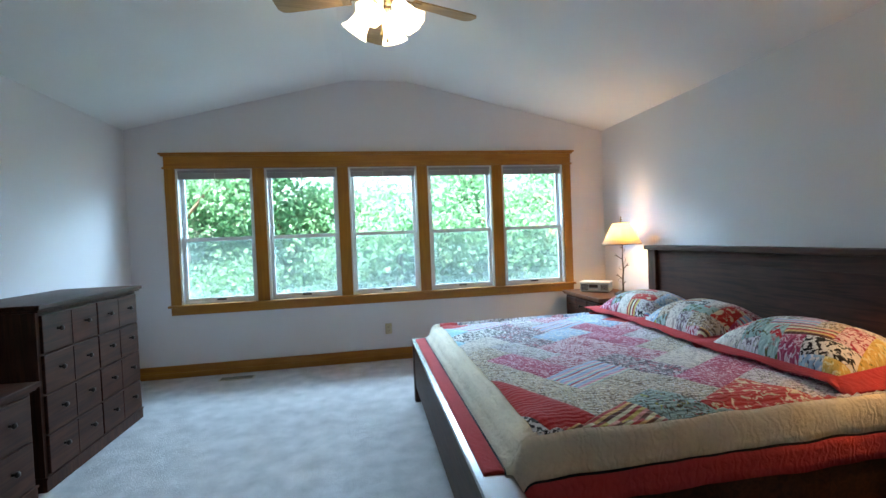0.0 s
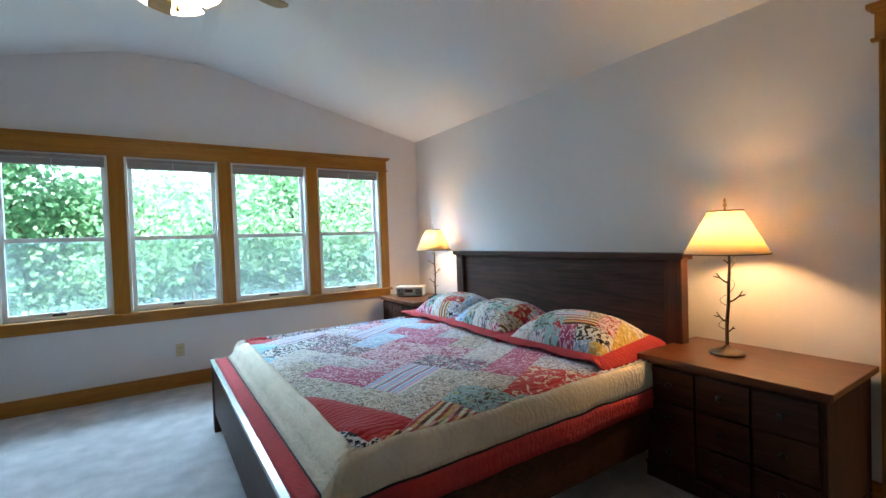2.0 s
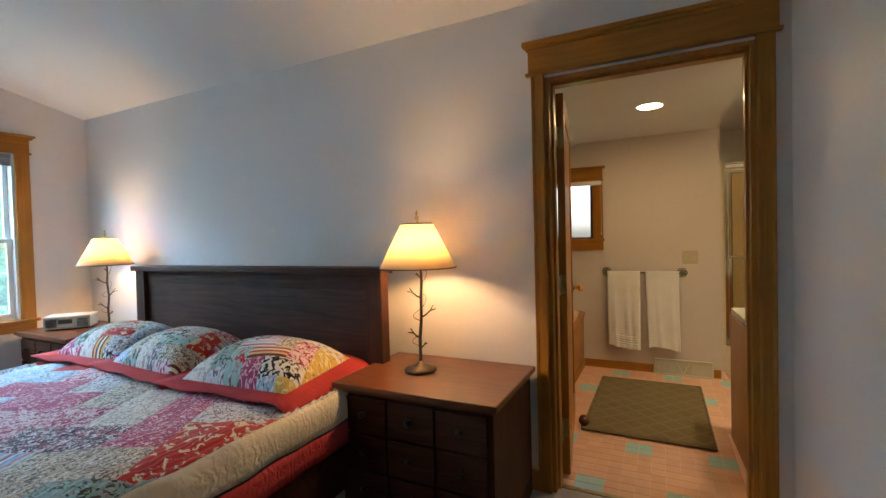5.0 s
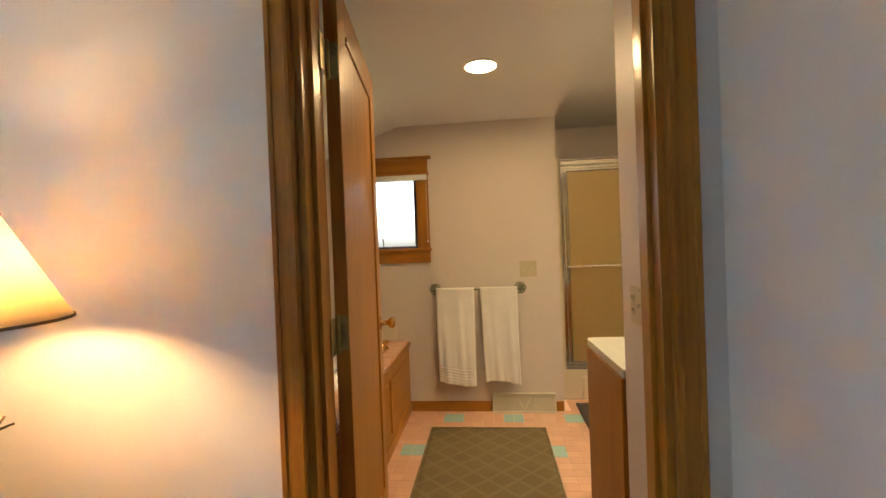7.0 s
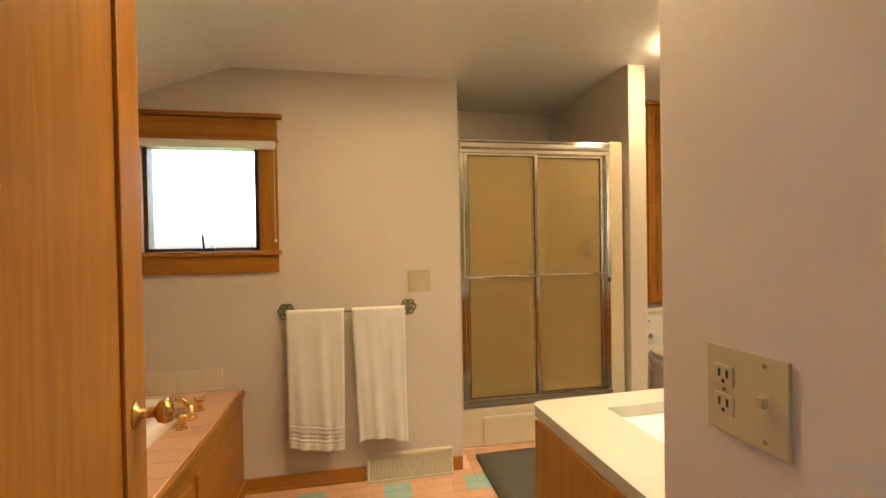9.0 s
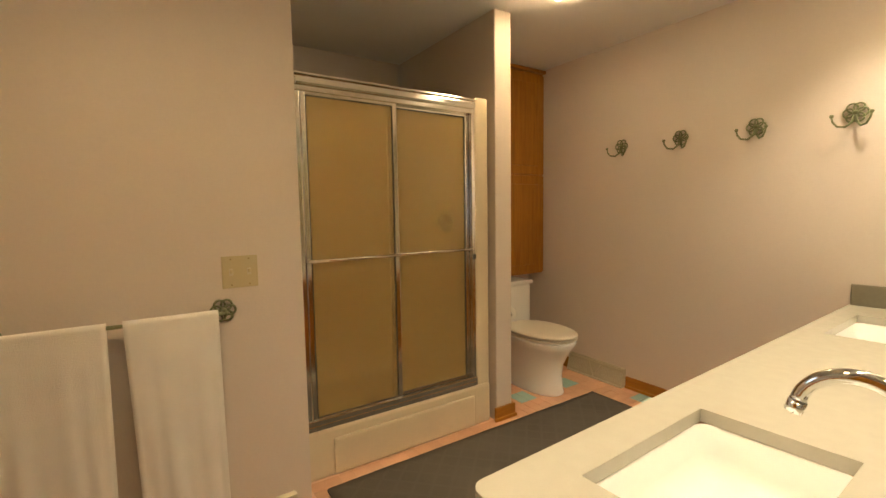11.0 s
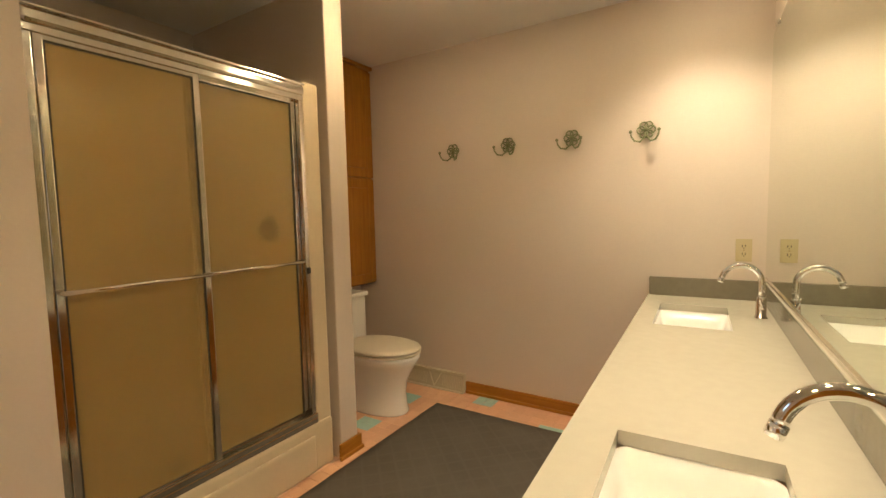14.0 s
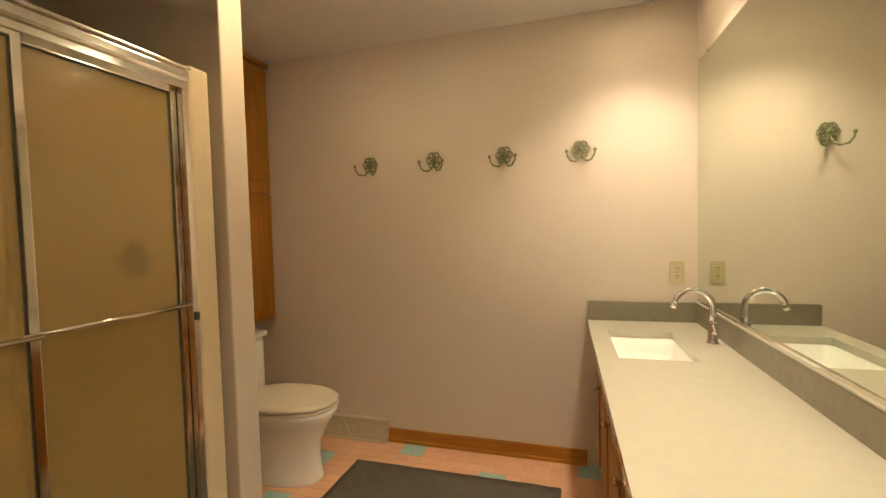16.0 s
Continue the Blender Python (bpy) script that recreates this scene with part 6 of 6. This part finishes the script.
def rug(name, x0, x1, y0, y1, h, material, label):
    r = thing(name, (0, 0, 0.007), label, "rug")
    bm = bmesh.new()
    nx, ny = 24, 30
    rows = [[(x0 + (x1 - x0) * i / nx + 0.004 * noise.noise(Vector((i * 0.7, j * 0.5, 1))), y0 + (y1 - y0) * j / ny + 0.004 * noise.noise(Vector((i * 0.6, j * 0.6, 5))),
              h + 0.0022 * noise.noise(Vector((i * 0.5, j * 0.5, 9)))) for j in range(ny + 1)] for i in range(nx + 1)]
    sheet(bm, rows)
    ob = part("weave", bm, material, r, smooth=True)
    sol = ob.modifiers.new("thick", "SOLIDIFY")
    sol.thickness, sol.offset = h - 0.001, -1.0
    bm = bmesh.new()
    for q in ((x0, x1, y0 - 0.004, y0 + 0.008), (x0, x1, y1 - 0.008, y1 + 0.004), (x0 - 0.004, x0 + 0.008, y0, y1), (x1 - 0.008, x1 + 0.004, y0, y1)):
        box(bm, *q, 0.0, h + 0.0035, bev=0.002)
    part("binding", bm, material, r)
    return r


rug("bath_rug", 3.80, 4.985, -0.065, 0.70, 0.008, OLIVE_RUG, "olive woven lattice rug on the pink tile floor")
rug("bath_runner", 4.33, 5.44, -2.235, -0.355, 0.008, GREY_RUG, "grey-brown woven runner on the pink tile beside the vanity")

# ---- outdoors ----
bm = bmesh.new()
box(bm, -900, 900, -900, 900, -3.3, -3.0)
structure(part("ground", bm, GRASS), "green lawn under the trees", "ground")


def tree(at, height, spread, seed, leaves, label):
    rnd = random.Random(seed)
    t = thing("tree", at, label, "tree", "trees outside the windows")
    bm = bmesh.new()
    top = Vector((rnd.uniform(-0.4, 0.4), rnd.uniform(-0.4, 0.4), height * 0.8))
    pts = [Vector((0, 0, 0)).lerp(top, k / 7) + Vector((rnd.uniform(-0.1, 0.1), rnd.uniform(-0.1, 0.1), 0)) * (k > 0) for k in range(8)]
    tube(bm, pts, 0.16, 10, 0.04)
    tips = []
    for k in range(16):
        p = pts[rnd.randint(2, 7)]
        a = rnd.uniform(0, 2 * math.pi)
        q = p + Vector((math.cos(a) * spread * rnd.uniform(0.5, 0.95), math.sin(a) * spread * rnd.uniform(0.5, 0.95), rnd.uniform(-0.2, 1.2)))
        mid = p.lerp(q, 0.5) + Vector((0, 0, 0.2))
        tube(bm, [p, mid, q], 0.045, 6, 0.012)
        tips += [q, mid, p.lerp(q, 0.75)]
        for j in range(2):
            e = mid.lerp(q, rnd.random()) + Vector((rnd.uniform(-0.7, 0.7), rnd.uniform(-0.7, 0.7), rnd.uniform(-0.4, 0.5)))
            tube(bm, [mid, e], 0.018, 5, 0.006)
            tips.append(e)
    part("trunk", bm, BARK, t, smooth=True)
    g = np.random.RandomState(seed)
    n = leaves
    base = np.array([tuple(p) for p in tips])[g.randint(0, len(tips), n)]
    clump = g.normal(0, 1, (n, 3)) * np.array([0.36, 0.36, 0.26])
    c = base + clump
    ax = g.normal(0, 1, (n, 3))
    ax[:, 2] -= 0.5
    ax /= np.linalg.norm(ax, axis=1)[:, None]
    nr = g.normal(0, 0.6, (n, 3)) + np.array([0, -0.3, 0.8])
    sd = np.cross(ax, nr)
    sd /= np.linalg.norm(sd, axis=1)[:, None]
    up = np.cross(sd, ax)
    ln = g.uniform(0.07, 0.14, n)[:, None]
    wd_ = ln * g.uniform(0.28, 0.42, n)[:, None]
    v = np.stack([c, c + ax * ln * 0.5 + sd * wd_ + up * ln * 0.06, c + ax * ln, c + ax * ln * 0.5 - sd * wd_ + up * ln * 0.06], 1).reshape(-1, 3)
    idx = np.arange(n)[:, None] * 4
    faces = np.concatenate([idx + np.array([[0, 1, 2]]), idx + np.array([[0, 2, 3]])], 0)
    me = bpy.data.meshes.new("crown")
    me.from_pydata(v.tolist(), [], faces.tolist())
    me.materials.append(LEAF)
    ob = new("crown", me)
    ob.parent = t
    tagged(ob, kind="stuff")
    return t


TR = "leafy green deciduous tree outside the bedroom windows"
for k, (x, y, h, s) in enumerate([(-3.6, 9.6, 6.2, 1.9), (-1.4, 10.6, 6.6, 2.0), (0.6, 9.4, 5.6, 1.8), (2.7, 10.2, 6.0, 2.0), (4.6, 9.2, 6.2, 1.9), (6.6, 10.8, 6.5, 2.1), (-5.6, 11.5, 7.2, 2.2), (1.5, 13.5, 7.0, 2.4), (-2.8, 14.0, 7.0, 2.4), (5.0, 14.0, 7.0, 2.4)]):
    tree((x, y, -3.0), h - 0.25, s, 20 + k, 25000, TR)

# ---- bathroom floor tiles, last ----
bm = bmesh.new()
box(bm, XW + 0.075, 6.7, HY - 0.05, BN, -0.12, 0.0)
tile_floor = structure(part("floor_bathroom", bm, GROUT), "salmon pink small square tile floor with teal accents", "tile floor")
P, GAP, H = 0.072, 0.0018, 0.002


def tile_mesh(material):
    bm = bmesh.new()
    box(bm, GAP / 2, P - GAP / 2, GAP / 2, P - GAP / 2, 0.0, H, bev=0)
    top = [f for f in bm.faces if f.normal.z > 0.9 or all(v.co.z > H - 1e-5 for v in f.verts)]
    bmesh.ops.inset_region(bm, faces=top, thickness=0.0016, depth=0.0)
    for v in bm.verts:
        if v.co.z > H - 1e-5 and (v.co.x < GAP / 2 + 1e-4 or v.co.x > P - GAP / 2 - 1e-4 or v.co.y < GAP / 2 + 1e-4 or v.co.y > P - GAP / 2 - 1e-4):
            v.co.z -= 0.0007
    me = bpy.data.meshes.new("tile")
    bm.to_mesh(me)
    bm.free()
    me.materials.append(material)
    return me


TILE_ME, TEAL_ME = tile_mesh(TILE), tile_mesh(TEAL)
X0, Y0 = XW + 0.078, HY
nx, ny = int((BX - X0) / P), int((0.93 - Y0) / P)
tmpl = [tuple(v.co) for v in TILE_ME.vertices]
tpoly = [tuple(p.vertices) for p in TILE_ME.polygons]
fv_, ff_ = [], []
count = 0
for i in range(nx):
    for j in range(ny):
        x, y = X0 + i * P, Y0 + j * P
        if x > SX - 0.05 and y > -1.5:
            continue
        if x < MX and y < SWY - 0.0:
            continue
        if x < XB and not DY0 < y < DY1 - P:
            continue
        if x < VX - 0.09 and y < VY0:
            continue
        if x > EX - P and y > -0.3:
            continue
        teal = (i % 7 in (0, 1)) and ((j + 3 * (i // 7)) % 6 in (0, 1))
        near = x < 4.5 and -0.12 < y < 0.93
        if teal:
            o = new("teal_tile", TEAL_ME)
            o.location = (x, y, 0)
            o.parent = tile_floor
        elif near and count < 290:
            count += 1
            o = new("tile", TILE_ME)
            o.location = (x, y, 0)
            o.parent = tile_floor
        else:
            k = len(fv_)
            fv_ += [(a + x, b2 + y, c) for a, b2, c in tmpl]
            ff_ += [tuple(q + k for q in poly) for poly in tpoly]
me = bpy.data.meshes.new("tile_field")
me.from_pydata(fv_, [], ff_)
me.materials.append(TILE_B)
o = new("tile_field", me)
o.parent = tile_floor
tagged(o, "salmon pink tiles", kind="stuff")
b = boxes("threshold", [(XW + 0.055, XW + 0.085, DY0, DY1, -0.002, 0.006)], OLD_BRASS, bev=0.002)
structure(b, "thin metal strip between carpet and tile", "threshold")
